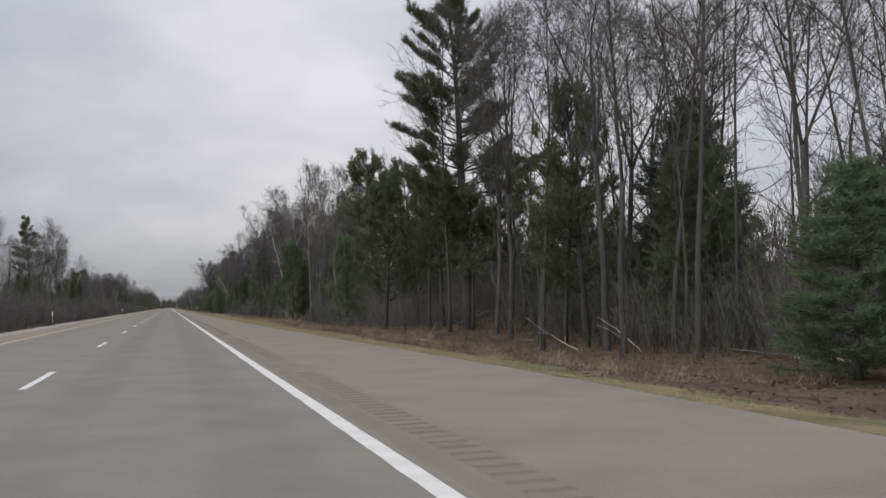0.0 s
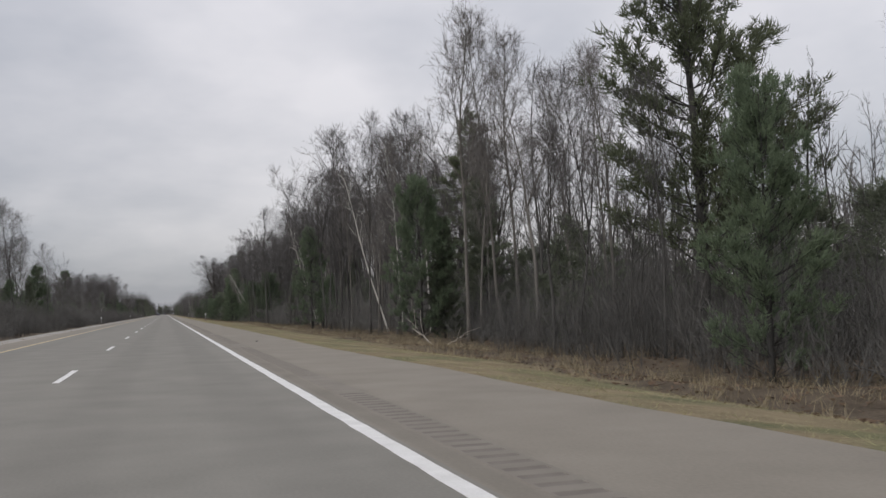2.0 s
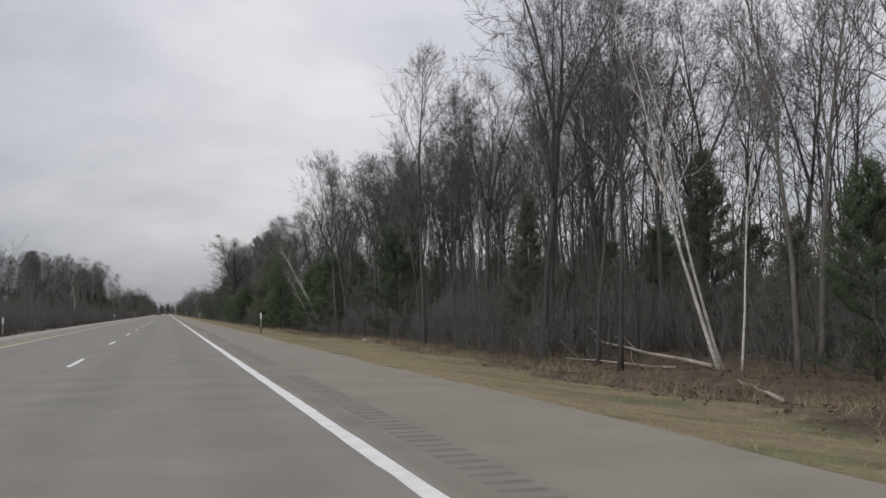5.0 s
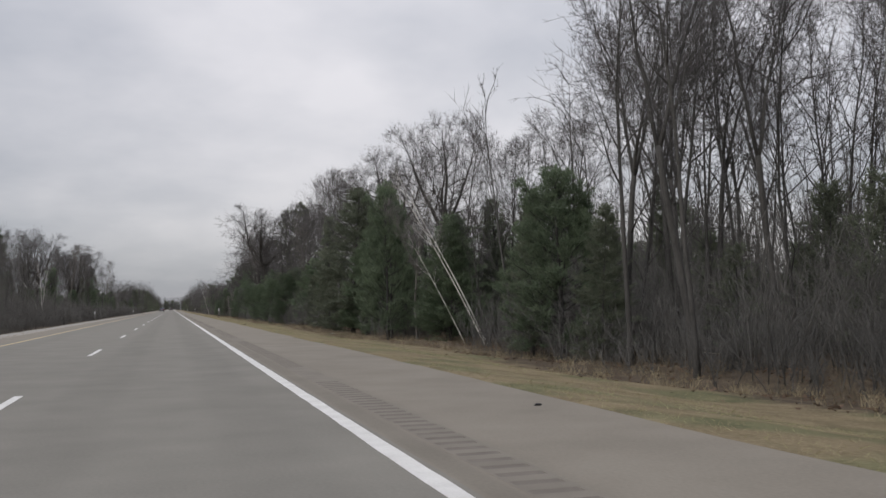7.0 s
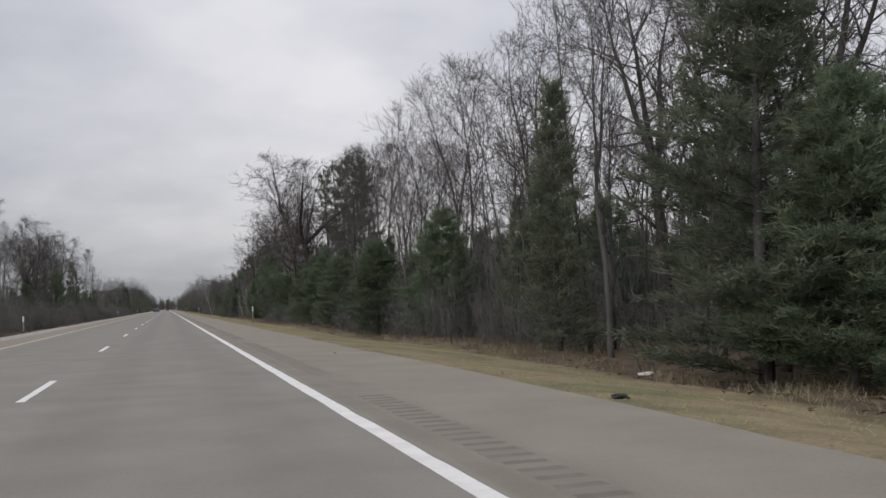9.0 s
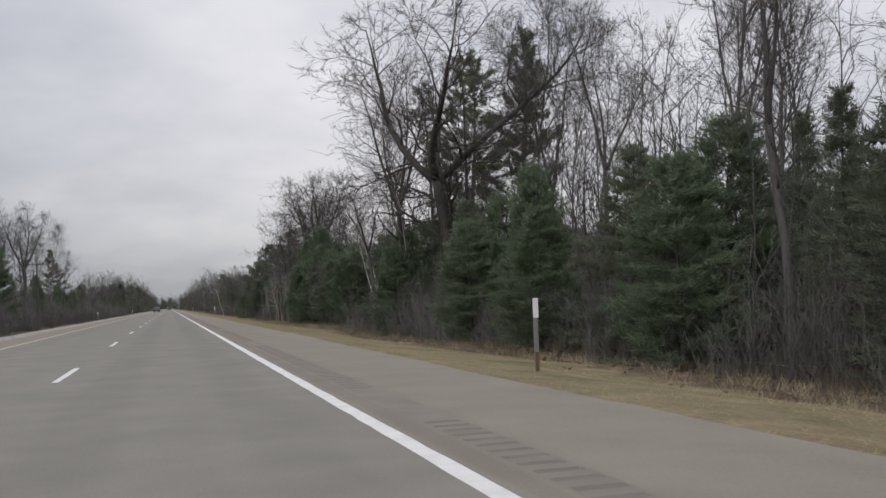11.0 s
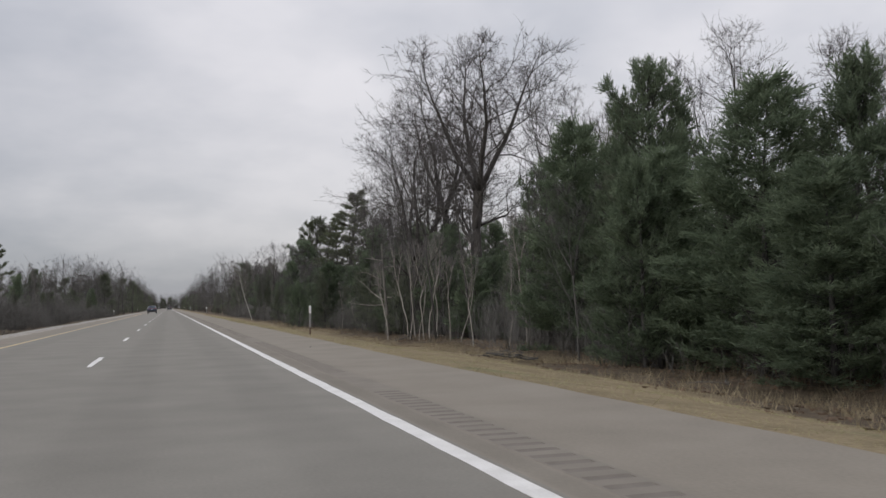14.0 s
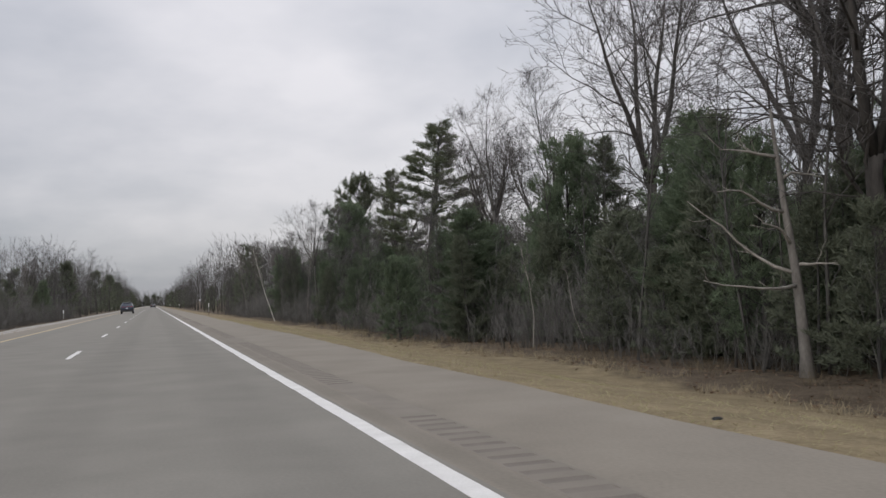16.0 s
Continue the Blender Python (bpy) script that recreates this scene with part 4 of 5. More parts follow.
hero("red", 24.2, 385.1, 21.5, 2, 80, 1.1)
hero("red", 22.6, 371.0, 20.5, 2, 200, 1.1)
hero("tall", 18.3, 385.6, 13.4, 4, 0, 1.35)
hero("tall", 20.1, 384.6, 13.4, 0)
hero("birch", 19.6, 388.0, 8.5, 0, 0)
hero("birch", 20.4, 388.7, 11.5, 0, 20)
hero("birch", 19.9, 387.3, 8.0, 0, 14)
hero("birch", 20.6, 390.0, 7.5, 2)
for x, y, top, form, wide in ((19.0, 431.6, 9.7, 1, 1.1), (19.6, 424.6, 11.2, 0, 1.1), (18.0, 415.2, 8.1, 1, 1.35), (19.5, 412.6, 8.4, 2, 1.3), (18.5, 406.9, 7.0, 0, 1.5), (17.5, 401.3, 5.7, 1, 1.6),
                              (18.0, 397.7, 6.3, 0, 1.6), (17.0, 394.3, 5.8, 2, 1.6), (16.4, 410.0, 4.6, 1, 1.6), (17.0, 420.0, 6.5, 1, 1.4), (21.5, 409.5, 8.0, 1, 1.4), (21.5, 403.0, 7.4, 2, 1.5), (22.0, 398.5, 8.0, 1, 1.4)):
    hero("bushy", x, y, top, form, x * 50 + y * 13, wide)
hero("oak", 24.5, 463.6, 25.0, 0, 0, 1.1)
hero("oak", 21.6, 470.5, 17.8, 1, 10, 1.25)
hero("tall", 30.0, 460.5, 21.2, 0)
for x, y, top, form in ((18.9, 486.3, 2.4, 3), (17.9, 490.2, 3.6, 1), (16.6, 462.4, 4.6, 0), (19.2, 463.6, 6.3, 2), (17.8, 460.7, 6.0, 0), (16.9, 456.6, 5.8, 1), (18.0, 458.0, 4.4, 3),
                        (17.8, 455.7, 6.0, 2), (17.7, 453.9, 6.2, 0), (18.4, 454.6, 5.8, 1), (18.2, 450.5, 4.4, 0), (18.2, 448.2, 4.2, 3), (17.4, 443.0, 5.0, 2), (18.6, 440.2, 4.6, 1)):
    hero("stick", x, y, top, form, x * 70 + y * 31)
TAKEN.append((18.6, 471.0))
hero("oak", 31.0, 501.8, 25.0, 1, 200, 1.1)
hero("oak", 27.0, 478.0, 23.5, 0, 120)
hero("tall", 26.0, 490.0, 19.0, 4)
hero("tall", 29.0, 512.0, 18.5, 0)
hero("tall", 27.5, 520.0, 18.0, 4)
hero("oak", 33.0, 488.0, 23.0, 1, 60)
hero("pine", 27.8, 543.3, 20.2, 2, 130, 1.7)
hero("red", 28.6, 578.3, 18.9, 1, 90, 1.3)
hero("birch", 14.6, 564.5, 8.2, 0, 0)
hero("bushy", 19.0, 577.5, 8.2, 2)
hero("spruce", 21.5, 245.0, 8.0, 0)
hero("spruce", 22.8, 242.0, 8.4, 1)
hero("spruce", 20.2, 249.5, 7.4, 0, 70)
hero("oak", 29.0, 526.0, 15.5, 0, 30)
hero("oak", 31.5, 519.0, 15.8, 1, 100)
hero("oak", 33.0, 536.0, 17.0, 0, 210)
hero("oak", 27.5, 552.0, 15.6, 1, 300)
hero("bushy", 24.0, 562.0, 13.0, 0, 30, 1.5)
hero("pine", 31.0, 566.0, 18.0, 2, 190, 1.2)
for x, y, top in ((21.0, 462.0, 6.5), (23.2, 468.0, 7.6), (20.5, 475.5, 6.4), (25.4, 472.5, 8.2), (22.0, 481.0, 7.2), (22.8, 483.0, 6.6), (24.2, 485.0, 8.0), (27.0, 466.0, 8.0)):
    hero("bushy", x, y, top, int(x) % 3, x * 40, 1.25)
hero("tall", 20.5, 352.5, 20.0, 0)
hero("tall", 23.0, 357.5, 20.5, 2)
hero("pine", 24.5, 364.0, 20.0, 2, 10, 0.9)
hero("tall", 26.5, 368.5, 20.0, 3)
hero("oak", 24.0, 285.0, 19.0, 0, 50)
hero("oak", 22.5, 297.0, 17.5, 1, 10)
hero("oak", 27.0, 276.0, 20.0, 0, 170)
hero("oak", 26.0, 429.0, 14.5, 1, 80, 0.8)
hero("oak", 28.0, 421.5, 12.8, 0, 15, 0.8)
hero("oak", 24.5, 441.5, 14.0, 0, 140, 0.8)
for x, y, top in ((24.0, 397.0, 8.6), (22.4, 394.0, 7.8), (26.2, 401.0, 9.2), (27.5, 396.0, 9.4)):
    hero("spruce", x, y, top, int(y) % 2, y * 7, 1.2)
for x, y, top in ((21.5, 31.0, 8.5), (24.0, 22.5, 10.5), (20.5, 15.0, 7.0)):
    hero("bushy", x, y, top, int(y) % 3, y * 7, 1.2)
hero("oak", 16.5, 368.0, 19.0, 0, 200, 0.75)
for x, y, top in ((23.5, 249.0, 13.6), (25.2, 252.0, 14.2), (27.0, 247.0, 15.0), (22.2, 244.5, 12.6), (29.0, 250.5, 16.0), (26.0, 243.0, 14.6)):
    hero("tall", x, y, top, int(x) % 5)
hero("pine", 21.0, 58.5, 12.2, 2, 100, 1.3)

# young conifers in front of the brush before the crooked oak
for x, y, top, form in ((14.6, 326.0, 5.2, 1), (15.8, 331.5, 6.4, 0), (14.2, 336.0, 4.6, 1), (16.4, 341.0, 7.2, 2), (14.8, 346.5, 5.0, 1), (16.8, 351.0, 6.6, 0), (15.0, 363.5, 4.8, 1), (17.5, 371.5, 6.5, 1), (16.2, 318.0, 6.2, 0), (14.8, 310.0, 5.4, 1)):
    hero("spruce" if form == 0 else "bushy", x, y, top, form, x * 90, 1.4)

# dark pines at both ends of the drive
for name, x, y, top, form, wide in (("red", 17.4, 19.6, 10.7, 0, 1.1), ("spruce", 20.3, 16.0, 7.0, 0, 1.1), ("bushy", 15.4, 1.0, 4.2, 1, 1.5), ("red", 22.4, 43.5, 12.0, 1, 1.3),
                                    ("bushy", 23.0, 496.5, 10.0, 0, 1.25), ("spruce", 26.0, 484.5, 9.0, 0, 1.2), ("bushy", 26.0, 488.5, 9.6, 1, 1.3), ("bushy", 24.0, 447.5, 10.0, 0, 1.0),
                                    ("spruce", 20.5, 428.9, 10.2, 1, 1.1), ("bushy", 22.5, 436.6, 9.5, 0, 1.1), ("spruce", 24.5, 443.0, 7.5, 0, 1.3), ("spruce", 27.5, 501.0, 10.5, 0, 1.2)):
    hero(name, x, y, top, form, x * 60, wide)

# ---- the wood's edge, filled in stretch by stretch ----
STRETCHES = (  # from, to, spacing, kinds with weights, lowest and highest tree
    (4, 34, 1.7, (("tall", 12), ("pale", 1)), 14, 19),
    (34, 82, 3.0, (("tall", 8), ("red", 2), ("bushy", 1), ("spruce", 1)), 8, 11),
    (82, 112, 2.4, (("pale", 7), ("tall", 3), ("spruce", 2), ("bushy", 1)), 10, 17),
    (112, 150, 1.8, (("tall", 9), ("pale", 2), ("birch", 1), ("bushy", 1)), 13.5, 18.5),
    (150, 216, 2.1, (("tall", 9), ("pale", 1), ("spruce", 2), ("bushy", 1)), 13, 17.5),
    (216, 232, 2.3, (("tall", 8), ("spruce", 2), ("bushy", 1)), 14, 18),
    (232, 262, 2.6, (("tall", 6), ("spruce", 3), ("bushy", 3), ("pale", 1)), 8, 11),
    (262, 300, 2.7, (("spruce", 3), ("tall", 7), ("bushy", 2)), 11, 17),
    (300, 368, 3.3, (("tall", 7), ("spruce", 1), ("bushy", 2), ("pale", 2)), 9, 17),
    (368, 386, 3.6, (("tall", 4), ("pale", 2), ("bushy", 2)), 8, 13),
    (386, 396, 3.0, (("tall", 3), ("bushy", 3)), 6, 8.5),
    (396, 430, 3.2, (("bushy", 2), ("tall", 3), ("pale", 3), ("spruce", 1)), 6, 9),
    (430, 444, 3.0, (("pale", 2), ("tall", 2), ("stick", 2)), 7, 10),
    (444, 474, 3.4, (("bushy", 4), ("tall", 4)), 7, 13),
    (474, 545, 2.8, (("bushy", 6), ("spruce", 2), ("tall", 3)), 6, 8.5),
    (545, 635, 3.0, (("bushy", 2), ("tall", 6), ("pale", 2), ("spruce", 2)), 8, 14),
)
fill = random.Random(17)


# open ground in front of the birches and the pale young trees: from, to, out to
GLADES = ((143.8, 157.5, 18.3), (227.0, 240.0, 18.0), (433.0, 463.0, 19.0), (376.0, 387.0, 19.2))


def in_glade(x, y):
    return any(a < y < b and 0 < x < out for a, b, out in GLADES)


def clear_of(x, y, gap):
    return not in_glade(x, y) and all((x - a) ** 2 + (y - b) ** 2 > gap * gap for a, b in TAKEN)


for y_from, y_to, step, mix, low, high in STRETCHES:
    names = [n for n, w in mix for _ in range(w)]
    y = y_from
    while y < y_to:
        name = fill.choice(names)
        x = 15.5 + fill.random() ** 1.5 * 13.0
        yy = y + fill.uniform(-0.8, 0.8)
        tall = fill.uniform(low, high)
        if name in ("bushy", "spruce"):
            tall = min(tall, fill.uniform(5, 10.5))
        if name == "birch":
            tall = min(tall, fill.uniform(8, 12.5))
        if clear_of(x, yy, 1.3):
            TAKEN.append((x, yy))
            variant = fill.choice([0, 2]) if name == "birch" else fill.randrange(5)
            if name in ("bushy", "spruce") and 96 < yy < 125:
                name, tall = "pale", tall + 3.0
            if not (463 < yy < 474 and x < 19.5 or 474 < yy < 496 and x < 20.5):
                plant(name, x, yy, tall, variant, wide=1.35 if name == "bushy" else 1.0)
        y += step * 0.72 * fill.uniform(0.8, 1.2)

# taller trees that stand back from the edge
for y_from, y_to, low, high in ((125, 216, 16, 20.5), (212, 233, 15, 19), (324, 353, 16, 20)):
    y = y_from
    while y < y_to:
        x = fill.uniform(21, 35)
        if clear_of(x, y, 1.5):
            TAKEN.append((x, y))
            plant("tall", x, y, fill.uniform(low, high), fill.randrange(5))
        y += fill.uniform(2.4, 4.4) if y < 212 or y > 233 else fill.uniform(1.2, 2.0)

# trees of the median, across the road
MEDIAN = (
    ("tall", -22.0, 203.0, 15.0, 0), ("pine", -26.6, 192.0, 21.0, 2), ("tall", -22.5, 198.0, 20.0, 2), ("bushy", -32.0, 379.0, 16.5, 1),
    ("oak", -22.6, 469.0, 20.0, 0), ("pine", -26.0, 546.0, 16.8, 2), ("birch", -17.5, 330.0, 9.0, 2), ("birch", -17.2, 331.0, 9.5, 1),
    ("birch", -17.9, 329.5, 8.5, 0), ("oak", -20.5, 340.0, 14.5, 1), ("oak", -22.0, 262.0, 11.0, 1), ("oak", -24.0, 281.0, 11.5, 1), ("oak", -21.0, 300.0, 12.0, 1),
    ("oak", -23.0, 318.0, 13.5, 1), ("oak", -21.0, 352.0, 15.5, 0), ("oak", -18.5, 391.5, 15.5, 1), ("oak", -20.0, 395.0, 14.0, 0), ("oak", -22.0, 420.0, 15.0, 1), ("oak", -24.0, 445.0, 16.0, 0), ("oak", -25.0, 600.0, 9.5, 1), ("oak", -22.0, 640.0, 10.5, 0), ("bushy", -22.0, 560.0, 8.5, 0), ("bushy", -19.0, 520.0, 6.5, 0),
)
for name, x, y, tall, var in MEDIAN:
    TAKEN.append((x, y))
    plant(name, x, y, tall, var, group="trees of the median")
y = 60.0
while y < 610:
    name = fill.choice(["tall"] * 5 + ["pale"] + ["bushy"] * 2 + ["spruce"] * 2)
    x = -16.0 - fill.random() ** 1.4 * 14.0
    crest = float(along_road(y, ((60, 14), (215, 15.5), (240, 10), (310, 10), (330, 14), (450, 14.5), (480, 8), (590, 8.5), (620, 12), (760, 13))))
    tall = crest * (fill.uniform(0.75, 1.12) if name in ("tall", "pale") else fill.uniform(0.4, 0.72))
    if clear_of(x, y, 1.5):
        TAKEN.append((x, y))
        plant(name, x, y, tall, fill.randrange(4), group="trees of the median")
    y += fill.uniform(2.8, 4.4)


# ---- deeper woods and undergrowth, past counting ----
def light_tree(seed, height):
    """A slight bare tree for the depth of the wood, twiggy from low down."""
    rng = np.random.default_rng(seed)
    wood, twigs = Sheaf(), Sheaf()
    trunk = bent(rng, (0, 0, -0.3), (rng.normal(0, 0.04), rng.normal(0, 0.04), 1), height, 5, 0.05, 0.02)
    wood.tube(trunk, rng.uniform(0.09, 0.14) * (1 - 0.88 * np.linspace(0, 1, len(trunk))), 4)
    for i in range(12):
        u = 0.16 + 0.83 * (i + rng.uniform(0, 0.9)) / 12
        p, d = along(trunk, min(0.98, u))
        ln = height * 0.24 * math.sin(math.pi * (0.16 + 0.68 * u)) * rng.uniform(0.7, 1.2)
        lp = bent(rng, p, off_axis(rng, d, 0.8 * rng.uniform(0.7, 1.2), i * 2.4), ln, 3, 0.24, 0.12)
        wood.tube(lp, np.linspace(0.035, 0.012, len(lp)), 3)
        twig_spray(rng, twigs, lp, 6, ln * 0.42, 0.2, 0.015, 0.75, 2)
    return wood, twigs


def light_conifer(seed, height):
    """A plain conifer for the depth of the wood."""
    return soft_conifer(seed, height, 0.14, 2.9, 0.6, 0.85, 5, blade=0.5, width=0.075, needles=5, tufts=1.5, boughs=False)


def young_conifer(seed, height):
    """A young conifer seen between the trunks of the edge."""
    return soft_conifer(seed, height, 0.12, 3.0, 0.6, 0.7, 6, blade=0.36, width=0.05, needles=7, tufts=2.4, boughs=False)


def sapling(seed, height):
    """A clump of undergrowth: thin stems and ascending twigs."""
    rng = np.random.default_rng(seed)
    s = Sheaf()
    for _ in range(4):
        w = rng.uniform(0, 6.28)
        p0 = np.array([math.cos(w), math.sin(w), 0]) * rng.uniform(0, 0.7)
        st = bent(rng, p0, (rng.normal(0, 0.16), rng.normal(0, 0.16), 1), height * rng.uniform(0.55, 1.0), 3, 0.12, 0.05)
        s.tube(st, np.linspace(0.017, 0.007, len(st)), 3)
        twig_spray(rng, s, st, 8, height * 0.26, 0.1, 0.008, 0.8, 1)
    return s


def scatter(name, label, category, makers, places, mat):
    """Joins many scaled, turned copies of a few forms into one object."""
    forms = [s.arrays() for s in makers]
    vs, ts, qs, n = [], [], [], 0
    for i, (x, y, s, turn) in enumerate(places):
        v, t, q = forms[i % len(forms)]
        c, k = math.cos(turn), math.sin(turn)
        m = np.array([[c, -k, 0], [k, c, 0], [0, 0, 1]], dtype=np.float32) * s
        vs.append(v @ m.T + np.array([x, y, gz(x, y)], dtype=np.float32))
        ts.append(t + n)
        qs.append(q + n)
        n += len(v)
    me = array_mesh(name, np.concatenate(vs), np.concatenate(ts), np.concatenate(qs), mat)
    return tagged(new(name, me), label, category, kind="stuff")


deep = random.Random(23)
bare_places, green_places, brush_places = [], [], []


def spot(x, y, low, high):
    return (x, y, deep.uniform(low, high), deep.uniform(0, 6.28))


for _ in range(950):
    y = deep.uniform(-5, 700)
    if 335 < y < 384 and deep.random() < 0.25:
        continue
    low, high = (0.42, 0.62) if 34 < y < 84 or 236 < y < 264 else (0.35, 0.52) if 384 < y < 428 else (0.45, 0.72) if 384 < y < 445 or y > 472 else (0.68, 0.98)
    bare_places.append(spot(18 + 30 * deep.random() ** 1.1, y, low, high))
for _ in range(400):
    y = deep.uniform(40, 760)
    bare_places.append(spot(-deep.uniform(17, 45), y, 0.5, 0.8) if y < 480 else spot(-deep.uniform(18, 45), y, 0.30, 0.50))
for _ in range(760):
    y = 640 + 1000 * deep.random() ** 1.2
    tall = 0.9 + 0.25 * min(1.0, (y - 640) / 250)
    bare_places.append(spot(deep.choice([1, -1]) * deep.uniform(14, 30), y, tall * 0.72, tall * 1.05))
for _ in range(110):
    y = deep.uniform(600, 760)
    bare_places.append(spot(deep.choice([1, -1]) * deep.uniform(15, 28), y, 0.6, 0.9))
for _ in range(80):
    green_places.append(spot(deep.uniform(30, 70), deep.uniform(-5, 700), 0.6, 1.1))
for _ in range(26):
    y = deep.uniform(30, 760)
    green_places.append(spot(-deep.uniform(24, 55), y, 0.6, 1.1) if y < 470 else spot(-deep.uniform(24, 55), y, 0.4, 0.7))
for _ in range(90):
    y = 620 + 1050 * deep.random() ** 1.3
    green_places.append(spot(deep.choice([1, -1]) * deep.uniform(14.5, 30), y, 0.8, 1.5))
for _ in range(40):
    green_places.append(spot(deep.uniform(-60, 60), deep.uniform(1705, 1780), 1.0, 1.7))
for _ in range(220):
    bare_places.append(spot(deep.uniform(-60, 60), deep.uniform(1705, 1780), 0.9, 1.3))
# young conifers that darken the wood behind its edge
for y_from, y_to, count in ((0, 80, 55), (80, 200, 45), (200, 300, 70), (300, 400, 75), (400, 545, 105), (545, 640, 16)):
    for _ in range(count):
        green_places.append(spot(deep.uniform(19.5, 34), deep.uniform(y_from, y_to), 0.35, 0.75))
for _ in range(34):
    green_places.append(spot(deep.uniform(19.5, 29), deep.uniform(448, 486), 0.5, 0.8))
for _ in range(48):
    green_places.append(spot(-deep.uniform(15.5, 26), deep.uniform(40, 700), 0.35, 0.7))

green_places = [p for p in green_places if not in_glade(p[0] - 3.0, p[1])]
TRUNKS = [light_tree(s, 17) for s in (101, 102, 103, 104)]
scatter("wood_trunks", "grey leafless trunks and limbs of the deeper wood", "woods", [s[0] for s in TRUNKS], bare_places, BARK)
scatter("wood_twigs", "fine grey leafless twigs of the deeper wood", "woods", [s[1] for s in TRUNKS], bare_places, TWIGS)
near_firs = [p for p in green_places if 0 < p[0] < 31 and p[1] < 560]
green_places = [p for p in green_places if not (0 < p[0] < 31 and p[1] < 560)]
YOUNG = [young_conifer(s, 9) for s in (114, 115, 116)]
scatter("young_conifer_stems", "dark stems of young conifers behind the wood's edge", "woods", [s[0] for s in YOUNG], near_firs, PINE_BARK)
scatter("young_conifer_foliage", "dusky green needles of young conifers behind the wood's edge", "woods", [s[1] for s in YOUNG], near_firs, GREY_NEEDLES)
FIRS = [light_conifer(s, 9) for s in (111, 112, 113)]
scatter("conifer_trunks", "dark stems of young conifers deep in the wood", "woods", [s[0] for s in FIRS], green_places, PINE_BARK)
scatter("conifer_foliage", "dusky green foliage of conifers deep in the wood", "woods", [s[1] for s in FIRS], green_places, GREY_NEEDLES)
for _ in range(500):
    brush_places.append(spot(14.3 + deep.random() ** 1.2 * 14, deep.uniform(-2, 640), 0.5, 1.35))
for _ in range(300):
    brush_places.append(spot(-13.5 - deep.random() ** 1.2 * 18, deep.uniform(30, 720), 0.6, 1.3))
brush_places = [p for p in brush_places if not (in_glade(p[0], p[1]) or 463 < p[1] < 489 and 0 < p[0] < 18.5)]
# thickets that close the view between the trunks
thicket = [spot(30 + 45 * deep.random(), deep.uniform(-10, 720), 0.7, 1.3) for _ in range(620)]
thicket += [spot(-(17 + 35 * deep.random()), deep.uniform(30, 760), 0.5, 1.0) for _ in range(330)]
thicket += [spot(deep.uniform(-40, 40), deep.uniform(1705, 1730), 1.0, 1.5) for _ in range(160)]


def tangle(seed):
    rng = np.random.default_rng(seed)
    s = Sheaf()
    for _ in range(5):
        st = bent(rng, (rng.normal(0, 1.1), rng.normal(0, 1.1), -0.2), (rng.normal(0, 0.15), rng.normal(0, 0.15), 1), rng.uniform(6, 10), 3, 0.1, 0.03)
        s.tube(st, np.linspace(0.06, 0.02, len(st)), 3)
        twig_spray(rng, s, st, 12, 2.2, 0.05, 0.035, 0.8, 1)
    return s


scatter("thicket", "dense grey-brown leafless thicket deep in the wood", "woods", [tangle(s) for s in (131, 132, 133)], thicket, BRUSH)
scatter("undergrowth", "tangled grey-brown leafless undergrowth along the wood's edge", "undergrowth",
        [sapling(s, 4.6) for s in (121, 122, 123, 124, 125)], brush_places, BRUSH)

BRUSH_EDGE = ((-20, 15.5), (20, 17.0), (45, 16.5), (60, 14.5), (85, 15.0), (96, 16.8), (142, 16.8), (152, 19.5), (160, 19.5), (167, 15.0), (200, 14.4), (230, 15.0), (235, 19.0), (246, 19.0), (252, 15.0),
              (262, 20.0), (278, 20.0), (286, 14.5), (330, 13.0), (372, 13.4), (380, 20.5), (392, 20.5), (400, 17.0), (425, 16.0), (440, 18.5), (465, 19.5), (480, 18.5), (500, 16.5), (640, 14.0))


def brush_bank(seed, length=12.0, depth=7.0, count=105):
    """A stretch of leafless brush: thin stems with dense fine side twigs, low in front and higher behind."""
    rng = np.random.default_rng(seed)
    s = Sheaf()
    for _ in range(count):
        u = rng.uniform(0, 1)
        c = np.array([u * depth, rng.uniform(-0.5, 0.5) * (length + 1.5), 0.0])
        tall = (1.4 + 3.6 * u ** 0.7) * rng.uniform(0.6, 1.25)
        for _ in range(3):
            p0 = c + np.array([rng.normal(0, 0.3), rng.normal(0, 0.3), -0.45])
            st = bent(rng, p0, (rng.normal(0, 0.18), rng.normal(0, 0.18), 1), tall * rng.uniform(0.6, 1.0) + 0.4, 3, 0.13, 0.04)
            s.tube(st, np.linspace(0.018, 0.007, len(st)), 3)
            twig_spray(rng, s, st, 11, 0.35 + tall * 0.20, 0.12, 0.0085, 0.75, 1)
    return s.mesh("brush_bank", BRUSH)


